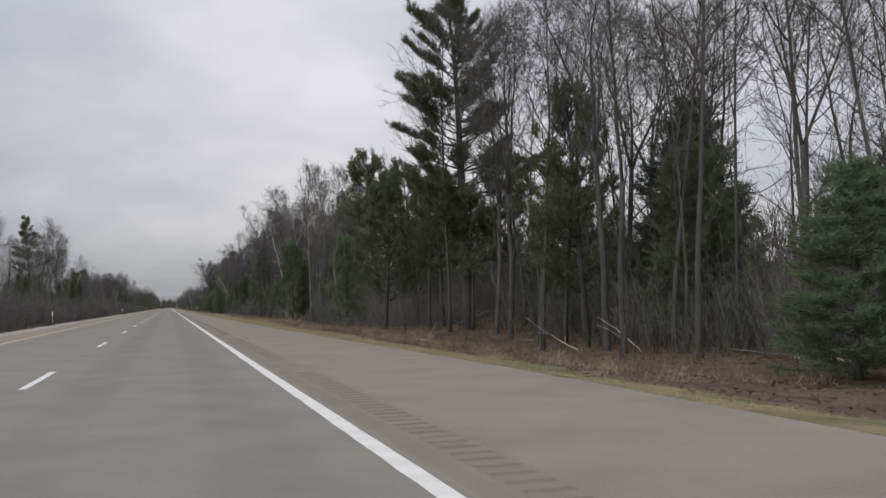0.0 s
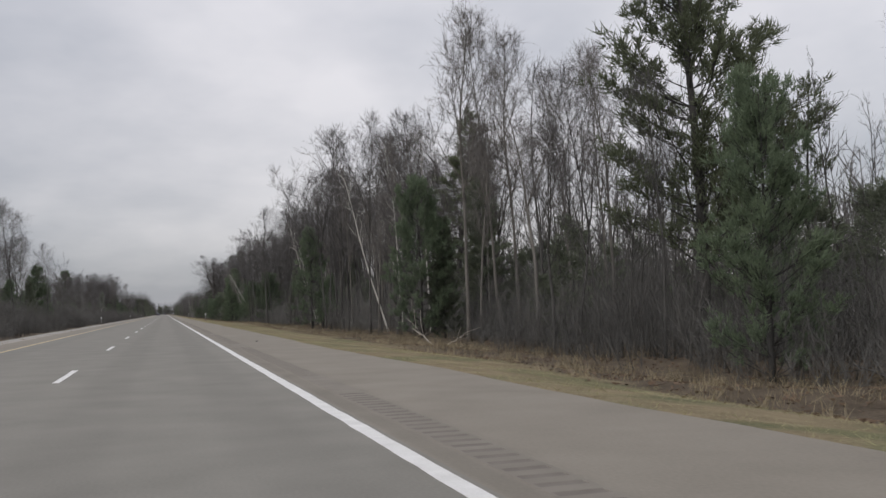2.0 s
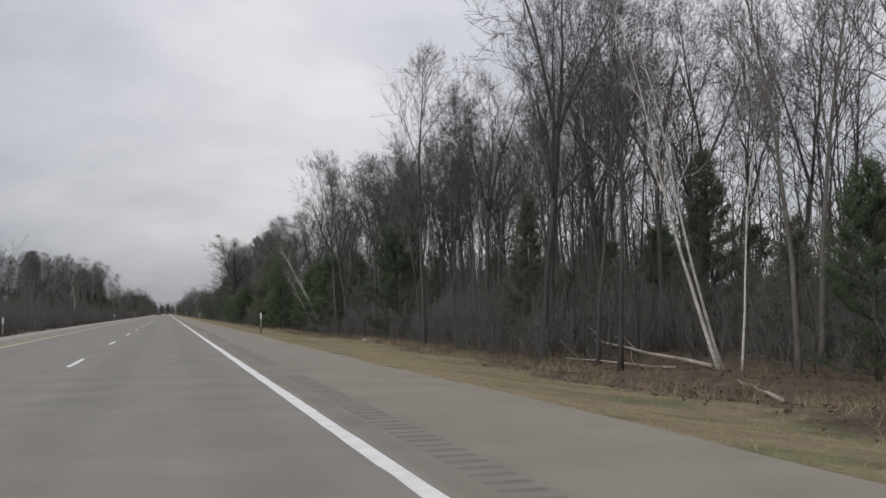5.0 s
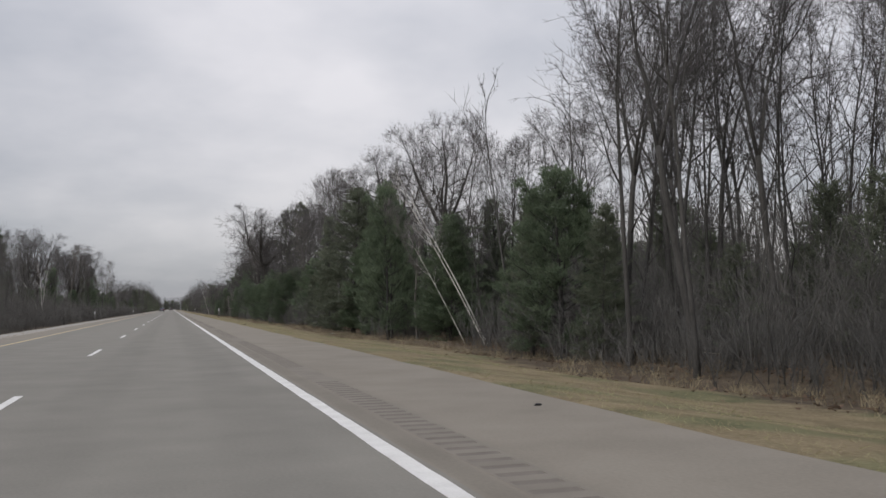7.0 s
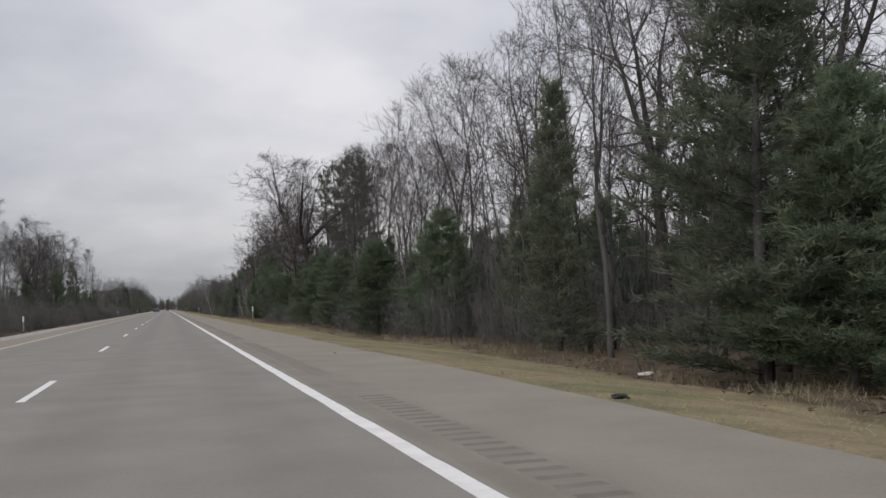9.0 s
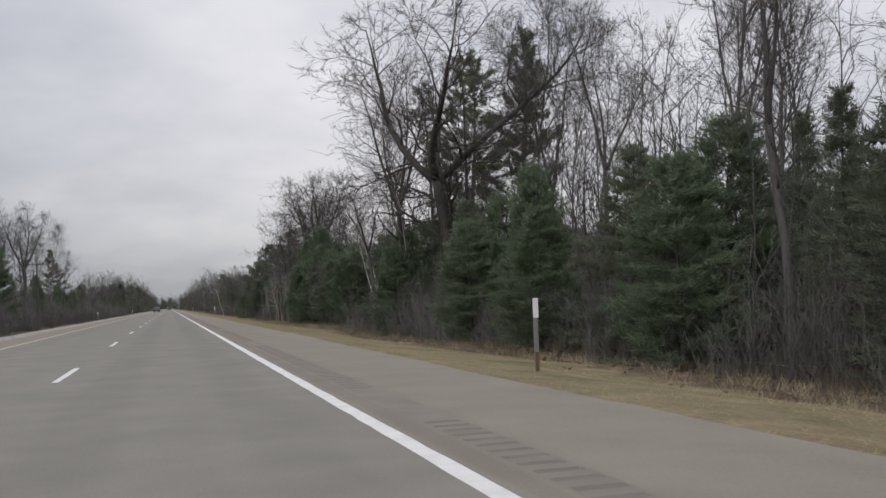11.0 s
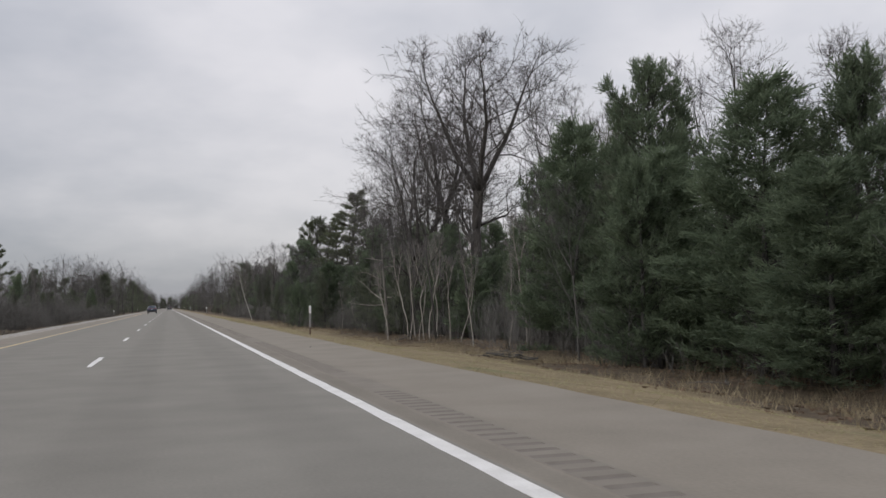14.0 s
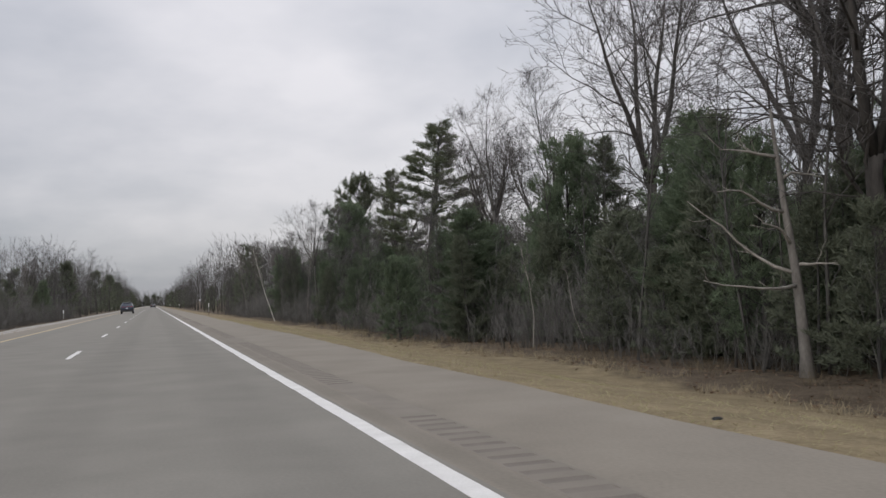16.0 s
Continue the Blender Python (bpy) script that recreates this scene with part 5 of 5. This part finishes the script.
BANKS = [brush_bank(140 + k) for k in range(4)]
bank_rng = random.Random(19)
for k in range(55):
    y = -12 + 12.0 * k
    x = float(along_road(y, BRUSH_EDGE))
    for side, at in ((1, pose(x, y, gz(x + 3, y), 0, 0, 0)), (2, pose(x + 6.5, y + 5, gz(x + 9, y), 0, 0, 0) @ Matrix.Diagonal((1.2, 1, 1.45, 1))), (-1, pose(-13.2 - bank_rng.uniform(0, 1.2), y + 6, gz(-17, y), 0, 0, 180))):
        if side < 0 and y < 20:
            continue
        ob = new("brush_bank", BANKS[bank_rng.randrange(4)])
        ob.matrix_basis = at @ Matrix.Diagonal((1, bank_rng.choice((1, -1)) * 1.0, bank_rng.uniform(0.85, 1.15), 1))
        tagged(ob, "dense bank of leafless grey-brown brush at the wood's edge", "undergrowth", kind="stuff")

# ---- verge: grass, leaves, fallen wood ----


def in_strip(rng, count, x0, x1, y0, y1, bias=1.0):
    x = x0 + (x1 - x0) * rng.uniform(0, 1, count) ** bias
    y = rng.uniform(y0, y1, count)
    return x, y, ground_height(x, y)


def grass(name, label, count, x0, x1, y0, y1, height, mat, seed, bias=1.0, lean=0.5, width=0.010):
    rng = np.random.default_rng(seed)
    x, y, z = in_strip(rng, count, x0, x1, y0, y1, bias)
    keep = np.sin(x * 1.7 + 0.6 * np.sin(y * 0.21)) + np.sin(y * 0.83 + x) * 0.7 + rng.normal(0, 0.7, count) > -0.7
    depth = turf_depth(x, y)
    keep &= depth + rng.normal(0, 0.5, count) > 0
    keep &= (x < 0) | (x > along_road(y, SHOULDER_EDGE) + np.abs(rng.normal(0, 0.12, count)) - 0.2)
    base = np.stack([x, y, z - 0.01], axis=1)[keep]
    n = len(base)
    tip = base + np.stack([rng.normal(0, lean, n), rng.normal(0, lean, n), rng.uniform(0.5, 1.3, n)], axis=1) * height
    s = Sheaf()
    s.blades(base, tip, width, seed)
    return tagged(new(name, s.mesh(name, mat)), label, "grass", kind="stuff")


grass("verge_grass", "short faded olive grass along the shoulder", 150000, 4.5, 10.5, -8, 520, 0.06, GREEN_GRASS, 31, 1.1, 1.0, 0.0035)
grass("dead_grass", "bleached dead grass on the verge", 150000, 4.6, 15.0, -8, 540, 0.06, DEAD_GRASS, 32, 0.9, 0.9, 0.0035)
grass("median_grass", "bleached dead grass beside the inner shoulder", 16000, -12.0, -6.8, 20, 520, 0.14, DEAD_GRASS, 33, 1.0, 0.6, 0.013)


def tuft_field(name, label, spots, mat, seed, tall):
    """Clumps of tall dead grass."""
    rng = np.random.default_rng(seed)
    base, tip = [], []
    for x, y in spots:
        k = int(rng.integers(14, 26))
        b = np.stack([x + rng.normal(0, 0.16, k), y + rng.normal(0, 0.16, k), np.zeros(k)], axis=1)
        b[:, 2] = ground_height(b[:, 0], b[:, 1]) - 0.02
        base.append(b)
        tip.append(b + np.stack([rng.normal(0, 0.45, k), rng.normal(0, 0.45, k), rng.uniform(0.5, 1.2, k)], axis=1) * tall)
    s = Sheaf()
    s.blades(np.concatenate(base), np.concatenate(tip), 0.006, seed)
    return tagged(new(name, s.mesh(name, mat)), label, "grass", kind="stuff")


trng = random.Random(41)


def off_turf(spots, margin):
    """Only the spots at most margin metres inside the turf."""
    return [(x, y) for x, y in spots if turf_depth(x, y) < margin]


tuft_field("dead_grass_clumps", "clumps of tall straw-coloured dead grass below the trees",
           off_turf([(trng.uniform(9.0, 14.5), trng.uniform(0, 540)) for _ in range(2200)]
                    + [(trng.uniform(10.0, 15.5), trng.uniform(420, 520)) for _ in range(900)], 0.6), DEAD_GRASS, 42, 0.34)
tuft_field("brown_weeds", "knee-high brown weeds and stalks at the wood's edge",
           off_turf([(trng.uniform(9.0, 18.0), trng.uniform(0, 540)) for _ in range(2400)], -0.6), WEEDS, 43, 0.55)

lrng = np.random.default_rng(44)
lx, ly, lz = in_strip(lrng, 60000, 8.2, 20.0, -6, 520)
lit = turf_depth(lx, ly) < lrng.normal(0, 0.8, len(lx))
lx, ly, lz = lx[lit], ly[lit], lz[lit]
lb = np.stack([lx, ly, lz + 0.012], axis=1)
leaves = Sheaf()
leaves.blades(lb, lb + np.stack([lrng.normal(0, 0.09, len(lb)), lrng.normal(0, 0.09, len(lb)), lrng.uniform(0.0, 0.05, len(lb))], axis=1), 0.035, 45)
tagged(new("leaf_litter", leaves.mesh("leaf_litter", LEAF)), "brown fallen leaves strewn below the trees", "leaf litter", kind="stuff")


def log(x0, y0, z0, x1, y1, z1, r, mat, label, stubs=3, seed=0, name="fallen_log"):
    """A fallen trunk or bough with broken side branches; heights are over the ground there."""
    rng = np.random.default_rng(seed + 500)
    a, b = np.array([x0, y0, gz(x0, y0) + z0]), np.array([x1, y1, gz(x1, y1) + z1])
    ob = new(name)
    ob.location = a
    s = Sheaf()
    n = 6
    pts = np.array([(b - a) * i / n + rng.normal(0, 0.03, 3) * (0 < i < n) for i in range(n + 1)])
    s.tube(pts, np.linspace(r, r * 0.45, n + 1), 7)
    part("stem", s.mesh("stem", mat, True), None, ob)
    for _ in range(stubs):
        t = Sheaf()
        p, d = along(pts, rng.uniform(0.35, 0.95))
        bp = bent(rng, p, unit(off_axis(rng, d, rng.uniform(0.5, 0.9)) + np.array([0, 0, 0.5])), rng.uniform(0.5, 1.5), 3, 0.15, 0.0)
        t.tube(bp, np.linspace(r * 0.35, 0.008, len(bp)), 4)
        part("branch", t.mesh("branch", mat, True), None, ob)
    return tagged(ob, label, "log", "fallen wood")


WHITE_LOG = "fallen birch trunk, bleached white, lying below the trees"
GREY_LOG = "weathered grey fallen log lying in the leaf litter"
log(18.6, 157.2, 0.05, 17.2, 163.6, 0.85, 0.085, DEADWOOD, WHITE_LOG, 5, 1)
log(17.6, 158.0, 0.03, 15.6, 163.0, 0.30, 0.045, DEADWOOD, "thin bleached bough fallen beside a birch", 3, 2)
log(19.6, 139.0, 0.05, 18.6, 144.6, 1.45, 0.10, DEADWOOD, "pale fallen trunk propped at a slant", 2, 3)
log(12.6, 30.4, 0.04, 13.3, 28.8, 0.05, 0.05, DEADWOOD, GREY_LOG, 1, 4)
log(14.5, 34.5, 0.04, 16.0, 31.0, 0.06, 0.05, BARK, GREY_LOG, 2, 5)
log(13.6, 88.6, 0.05, 13.2, 91.2, 0.75, 0.045, DEADWOOD, "forked dead branch fallen at the wood's edge", 5, 6)
log(14.1, 87.8, 0.05, 14.4, 86.0, 0.6, 0.04, DEADWOOD, "forked dead branch fallen at the wood's edge", 4, 7)
log(14.4, 102.6, 0.06, 15.6, 99.3, 0.06, 0.06, DEADWOOD, GREY_LOG, 0, 8)
log(17.0, 99.0, 0.06, 18.0, 96.5, 0.06, 0.07, DEADWOOD, GREY_LOG, 0, 9)
log(21.5, 108.0, 3.6, 20.0, 101.0, 1.2, 0.07, DEADWOOD, "dead trunk leaning between the trees", 1, 10)
log(19.0, 108.5, 0.1, 17.6, 114.5, 1.3, 0.08, BARK, "dark fallen trunk propped at a slant", 2, 11)
log(14.8, 14.8, 0.03, 14.3, 16.2, 0.7, 0.03, DEADWOOD, "broken dead stem leaning at the wood's edge", 3, 12)
log(16.2, 12.6, 0.03, 15.9, 14.0, 0.9, 0.03, DEADWOOD, "broken dead stem leaning at the wood's edge", 3, 13)
log(17.5, 6.0, 0.06, 18.5, 2.8, 0.06, 0.07, DEADWOOD, GREY_LOG, 0, 14)
log(12.6, 130.0, 0.06, 14.6, 126.5, 0.08, 0.07, BARK, GREY_LOG, 1, 15)
log(13.2, 146.0, 0.06, 14.9, 150.2, 0.08, 0.06, DEADWOOD, GREY_LOG, 1, 16)
log(11.6, 137.0, 0.04, 12.4, 134.2, 0.04, 0.05, DEADWOOD, GREY_LOG, 0, 17)
for i in range(9):
    log(11.3 + trng.uniform(-0.9, 0.9), 420.5 + trng.uniform(-1.6, 1.6), trng.uniform(0.05, 0.35), 12.3 + trng.uniform(-1.2, 1.2),
        422.5 + trng.uniform(-2, 2), trng.uniform(0.05, 0.4), trng.uniform(0.015, 0.032), BARK if i % 3 else PALE_BARK,
        "dead bough in a heap of fallen brushwood", 3, 30 + i, "dead_bough")
for x, y, dx, tall in ((20.2, 268.5, -0.5, 3.0), (21.4, 270.0, -0.3, 3.4), (21.9, 269.6, 0.2, 3.2), (22.6, 271.5, -0.4, 3.6), (19.0, 267.0, -0.7, 2.6)):
    log(x, y, 0.0, x + dx, y + 0.3, tall, 0.045, DEADWOOD, "pale dead stem standing aslant at the wood's edge", 2, int(x * 10), "dead_sapling")
srng = random.Random(77)
for i in range(46):
    x, y = srng.uniform(13.5, 21), srng.uniform(5, 500)
    w, ln = srng.uniform(0, 6.28), srng.uniform(1.2, 4.0)
    log(x, y, 0.05, x + ln * math.cos(w) * 0.6, y + ln * math.sin(w), srng.uniform(0.04, 0.5), srng.uniform(0.02, 0.05),
        srng.choice([DEADWOOD, BARK, PALE_BARK]), GREY_LOG, srng.randrange(3), 60 + i)


def dead_tree(x, y, tall):
    """A dead grey tree with a stout bare trunk and crooked level limbs."""
    rng = np.random.default_rng(91)
    ob = new("dead_tree")
    ob.location = (x, y, gz(x, y))
    s = Sheaf()
    trunk = bent(rng, (0, 0, -0.3), (-0.02, 0, 1), tall, 9, 0.035, 0.02)
    rad = 0.20 * (1 - 0.78 * np.linspace(0, 1, len(trunk)))
    rad[0] *= 1.5
    s.tube(trunk, rad, 8)
    part("trunk", s.mesh("trunk", PALE_BARK, True), None, ob)
    for u, w, rise, length in ((0.36, 200, 0.05, 3.6), (0.40, 165, 0.45, 3.9), (0.43, -20, 0.35, 1.3), (0.50, 190, 0.9, 1.6), (0.62, 170, 0.1, 2.6), (0.74, 10, 0.5, 1.6), (0.82, 185, 0.6, 1.8)):
        t = Sheaf()
        p, _ = along(trunk, u)
        d = (math.cos(math.radians(w)), math.sin(math.radians(w)), rise)
        limb = bent(rng, p, d, length, 6, 0.17, -0.02)
        t.tube(limb, np.linspace(0.065, 0.012, 7), 5)
        for _ in range(4):
            q, qd = along(limb, rng.uniform(0.3, 0.98))
            sp = bent(rng, q, off_axis(rng, qd, 0.8), rng.uniform(0.3, 1.0), 3, 0.2, 0.05)
            t.tube(sp, np.linspace(0.018, 0.006, 4), 3)
        part("limb", t.mesh("limb", STICK_BARK, True), None, ob)
    return tagged(ob, "dead grey tree with a bare trunk and crooked level limbs", "tree", "roadside trees")


dead_tree(18.6, 471.0, 8.5)


def litter(x, y, size, mat, label, seed, name="litter_scrap"):
    """A crumpled scrap: a dented, flattened lump."""
    bm = bmesh.new()
    bmesh.ops.create_icosphere(bm, subdivisions=2, radius=size)
    rng = random.Random(seed)
    for v in bm.verts:
        k = 1 + rng.uniform(-0.35, 0.25)
        v.co = Vector((v.co.x * k * 1.4, v.co.y * k, max(-0.2 * size, v.co.z * 0.45 * k)))
    me = bpy.data.meshes.new(name)
    bm.to_mesh(me)
    bm.free()
    me.materials.append(mat)
    ob = new(name, me)
    ground = 0.0 if 2.8 < x < 5.0 else gz(x, y)
    ob.location = (x, y, ground + 0.2 * size)
    return tagged(ob, label, "litter", "roadside litter")


litter(3.5, 77.9, 0.045, RUBBER, "black scrap of torn tyre on the paved shoulder", 1)
litter(5.27, 253.9, 0.09, RUBBER, "black scrap of torn tyre in the verge grass", 2)
litter(13.7, 192.6, 0.22, LITTER_WHITE, "crumpled white litter in the leaves", 3)
litter(14.1, 269.5, 0.20, LITTER_WHITE, "crumpled white litter at the wood's edge", 4)
litter(9.8, 300.0, 0.12, LITTER_WHITE, "crumpled white litter in the verge grass", 5)
litter(7.6, 98.0, 0.07, LITTER_WHITE, "small white scrap in the verge grass", 6)
for i in range(10):
    litter(srng.uniform(2.9, 4.9), srng.uniform(0, 460), srng.uniform(0.02, 0.045), RUBBER, "small dark scrap of gravel and rubber on the shoulder", 20 + i)

# ---- delineator posts ----


def delineator(x, y, top):
    """A slim steel post with a white reflector at its head."""
    base = gz(x, y)
    ob = new("delineator_post")
    ob.location = (x, y, base)
    h = top - base
    bm = bmesh.new()
    outline = ((-0.04, 0.0), (-0.04, 0.03), (-0.02, 0.03), (-0.02, 0.008), (0.02, 0.008), (0.02, 0.03), (0.04, 0.03), (0.04, 0.0))
    low = [bm.verts.new((a, b, -0.3)) for a, b in outline]
    high = [bm.verts.new((a, b, h)) for a, b in outline]
    for i in range(8):
        bm.faces.new((low[i], low[(i + 1) % 8], high[(i + 1) % 8], high[i]))
    bm.faces.new(high)
    bmesh.ops.recalc_face_normals(bm, faces=bm.faces)
    me = bpy.data.meshes.new("post")
    bm.to_mesh(me)
    bm.free()
    part("post", me, GALVANISED, ob, "weathered steel channel post")
    bm = bmesh.new()
    bmesh.ops.create_cube(bm, size=1, matrix=Matrix.LocRotScale((0, -0.012, h - 0.17), None, (0.10, 0.012, 0.36)))
    bmesh.ops.bevel(bm, geom=list(bm.edges), offset=0.004, segments=1)
    me = bpy.data.meshes.new("reflector")
    bm.to_mesh(me)
    bm.free()
    part("reflector", me, REFLECTOR, ob, "white reflective plate")
    bm = bmesh.new()
    bmesh.ops.create_cube(bm, size=1, matrix=Matrix.LocRotScale((0, 0.018, 0.10), None, (0.07, 0.055, 0.50)))
    bmesh.ops.bevel(bm, geom=list(bm.edges), offset=0.005, segments=1)
    me = bpy.data.meshes.new("stake")
    bm.to_mesh(me)
    bm.free()
    part("stake", me, DARK_BACK, ob, "rusty brown ground stake")
    return tagged(ob, "slim steel roadside post with a white reflector, standing in grass", "delineator post", "delineator posts")


for k in range(7):
    if k:
        delineator(6.05 if k != 2 else 6.5, (66.7 if k != 2 else 73.6) + 121.9 * k, 1.10)
    delineator(-8.93, 66.7 + 121.9 * k, 0.97)

# ---- cars ----


def lathe(name, profile, segments, mat, axis="X"):
    """A ring of revolution round X."""
    v, f = [], []
    m = len(profile)
    for i in range(segments):
        w = 2 * math.pi * i / segments
        v += [(px, r * math.cos(w), r * math.sin(w)) for px, r in profile]
    for i in range(segments):
        o, o2 = i * m, ((i + 1) % segments) * m
        for j in range(m - 1):
            f.append((o + j, o + j + 1, o2 + j + 1, o2 + j))
    me = bpy.data.meshes.new(name)
    me.from_pydata(v, [], f)
    bm = bmesh.new()
    bm.from_mesh(me)
    bmesh.ops.recalc_face_normals(bm, faces=bm.faces)
    bm.to_mesh(me)
    bm.free()
    me.materials.append(mat)
    me.shade_smooth()
    return me


def box_mesh(name, size, mat, bevel=0.015, segments=2):
    bm = bmesh.new()
    bmesh.ops.create_cube(bm, size=1, matrix=Matrix.Diagonal((*size, 1)))
    bmesh.ops.bevel(bm, geom=list(bm.edges), offset=min(bevel, min(size) * 0.45), segments=segments, affect="EDGES")
    me = bpy.data.meshes.new(name)
    bm.to_mesh(me)
    bm.free()
    me.materials.append(mat)
    return me


def panel(name, corners, thick, mat):
    """A pane or panel between four corners, with thickness along its normal."""
    c = [Vector(p) for p in corners]
    nrm = (c[1] - c[0]).cross(c[3] - c[0]).normalized()
    bm = bmesh.new()
    a = [bm.verts.new(p) for p in c]
    b = [bm.verts.new(p + nrm * thick) for p in c]
    bm.faces.new(a[::-1])
    bm.faces.new(b)
    for i in range(4):
        bm.faces.new((a[i], a[(i + 1) % 4], b[(i + 1) % 4], b[i]))
    bmesh.ops.recalc_face_normals(bm, faces=bm.faces)
    me = bpy.data.meshes.new(name)
    bm.to_mesh(me)
    bm.free()
    me.materials.append(mat)
    return me


def suv(x, y, paint, label):
    """A mid-size SUV seen from behind; its rear bumper is at y, its nose ahead."""
    car = new("car")
    car.location = (x, y, 0.004)
    stations = (  # along, bottom, half-width at sill, belt, half-width at belt, roof, half-width at roof
        (0.00, 0.50, 0.78, 0.90, 0.80, 0.93, 0.70), (0.05, 0.38, 0.88, 1.02, 0.90, 1.05, 0.74), (0.16, 0.32, 0.92, 1.07, 0.94, 1.22, 0.72),
        (0.34, 0.30, 0.935, 1.08, 0.955, 1.46, 0.67), (0.60, 0.28, 0.94, 1.08, 0.965, 1.62, 0.62), (1.20, 0.27, 0.94, 1.07, 0.965, 1.665, 0.62),
        (2.30, 0.27, 0.94, 1.05, 0.965, 1.66, 0.63), (2.90, 0.27, 0.94, 1.04, 0.965, 1.58, 0.63), (3.45, 0.28, 0.94, 1.03, 0.96, 1.16, 0.74),
        (3.70, 0.28, 0.94, 1.02, 0.955, 1.08, 0.72), (4.40, 0.30, 0.90, 0.92, 0.92, 0.98, 0.66), (4.72, 0.34, 0.82, 0.80, 0.82, 0.86, 0.58),
        (4.83, 0.46, 0.66, 0.70, 0.64, 0.74, 0.46))
    v, f = [], []
    for d, zb, wb, zt, wt2, zr, wr in stations:
        half = [(0.0, zb), (wb * 0.86, zb), (wb, zb + 0.10), (wt2, (zb + zt) / 2 + 0.06), (wt2 * 0.985, zt), (wr + 0.02, zr - 0.05), (wr * 0.82, zr), (0.0, zr + 0.012)]
        ring = [(a, d, z) for a, z in half] + [(-a, d, z) for a, z in half[-2:0:-1]]
        v += ring
    m = len(v) // len(stations)
    for i in range(len(stations) - 1):
        for j in range(m):
            f.append((i * m + j, i * m + (j + 1) % m, (i + 1) * m + (j + 1) % m, (i + 1) * m + j))
    f += [tuple(range(m - 1, -1, -1)), tuple((len(stations) - 1) * m + j for j in range(m))]
    me = bpy.data.meshes.new("body")
    me.from_pydata(v, [], f)
    bm = bmesh.new()
    bm.from_mesh(me)
    bmesh.ops.recalc_face_normals(bm, faces=bm.faces)
    bm.to_mesh(me)
    bm.free()
    me.materials.append(paint)
    me.shade_smooth()
    body = part("body", me, None, car)
    part("rear_window", panel("rear_window", ((-0.64, 0.125, 1.13), (0.64, 0.125, 1.13), (0.55, 0.50, 1.55), (-0.55, 0.50, 1.55)), 0.02, TINTED), None, body, "dark tinted rear window")
    part("spoiler", box_mesh("spoiler", (1.16, 0.22, 0.035), paint), None, body, "", pose(0, 0.50, 1.625, -6))
    part("bumper", box_mesh("bumper", (1.74, 0.16, 0.24), PLASTIC, 0.05), None, body, "black plastic lower bumper", pose(0, 0.05, 0.46))
    part("light_bar", box_mesh("light_bar", (1.66, 0.06, 0.085), LAMP_RED, 0.02), None, body, "red full-width tail light", pose(0, 0.055, 1.005))
    plate = part("number_plate", box_mesh("number_plate", (0.31, 0.02, 0.155), PLATE, 0.006), None, body, "white number plate", pose(0, -0.012, 0.80))
    for k in range(5):
        part("plate_bar", box_mesh("plate_bar", (0.03, 0.006, 0.07), INK, 0.002, 1), None, plate, "", pose(-0.10 + 0.05 * k, -0.012, 0))
    for s in (-1, 1):
        part("exhaust_tip", box_mesh("exhaust_tip", (0.20, 0.08, 0.06), CHROME, 0.02), None, body, "", pose(s * 0.58, -0.01, 0.40))
        part("roof_rail", box_mesh("roof_rail", (0.035, 1.9, 0.045), CHROME, 0.012), None, body, "silver roof rail", pose(s * 0.56, 1.55, 1.695))
        part("mirror", box_mesh("mirror", (0.20, 0.12, 0.15), paint, 0.04), None, body, "", pose(s * 1.03, 3.05, 1.10))
        part("side_window", panel("side_window", [(s * 0.962, 0.62, 1.10), (s * 0.962, 2.95, 1.08), (s * 0.675, 2.85, 1.56), (s * 0.66, 0.85, 1.58)][:: s], 0.012, TINTED), None, body)
        for d in (1.0, 3.85):
            tyre = part("wheel", lathe("wheel", ((-0.12, 0.24), (-0.12, 0.33), (-0.09, 0.365), (0.09, 0.365), (0.12, 0.33), (0.12, 0.24), (-0.12, 0.24)), 28, RUBBER),
                        None, car, "black tyre on an alloy rim", pose(s * 0.83, d, 0.365))
            part("rim", lathe("rim", ((s * 0.10, 0.235), (s * 0.125, 0.22), (s * 0.10, 0.19), (s * 0.105, 0.05), (s * 0.11, 0.0)), 20, ALLOY), None, tyre)
    return tagged(car, label, "car", "cars ahead")


suv(-3.54, 594.0, CAR_BLUE, "dark blue SUV driving away in the passing lane")
suv(0.15, 822.0, CAR_GREY, "dark grey car far ahead on the road")
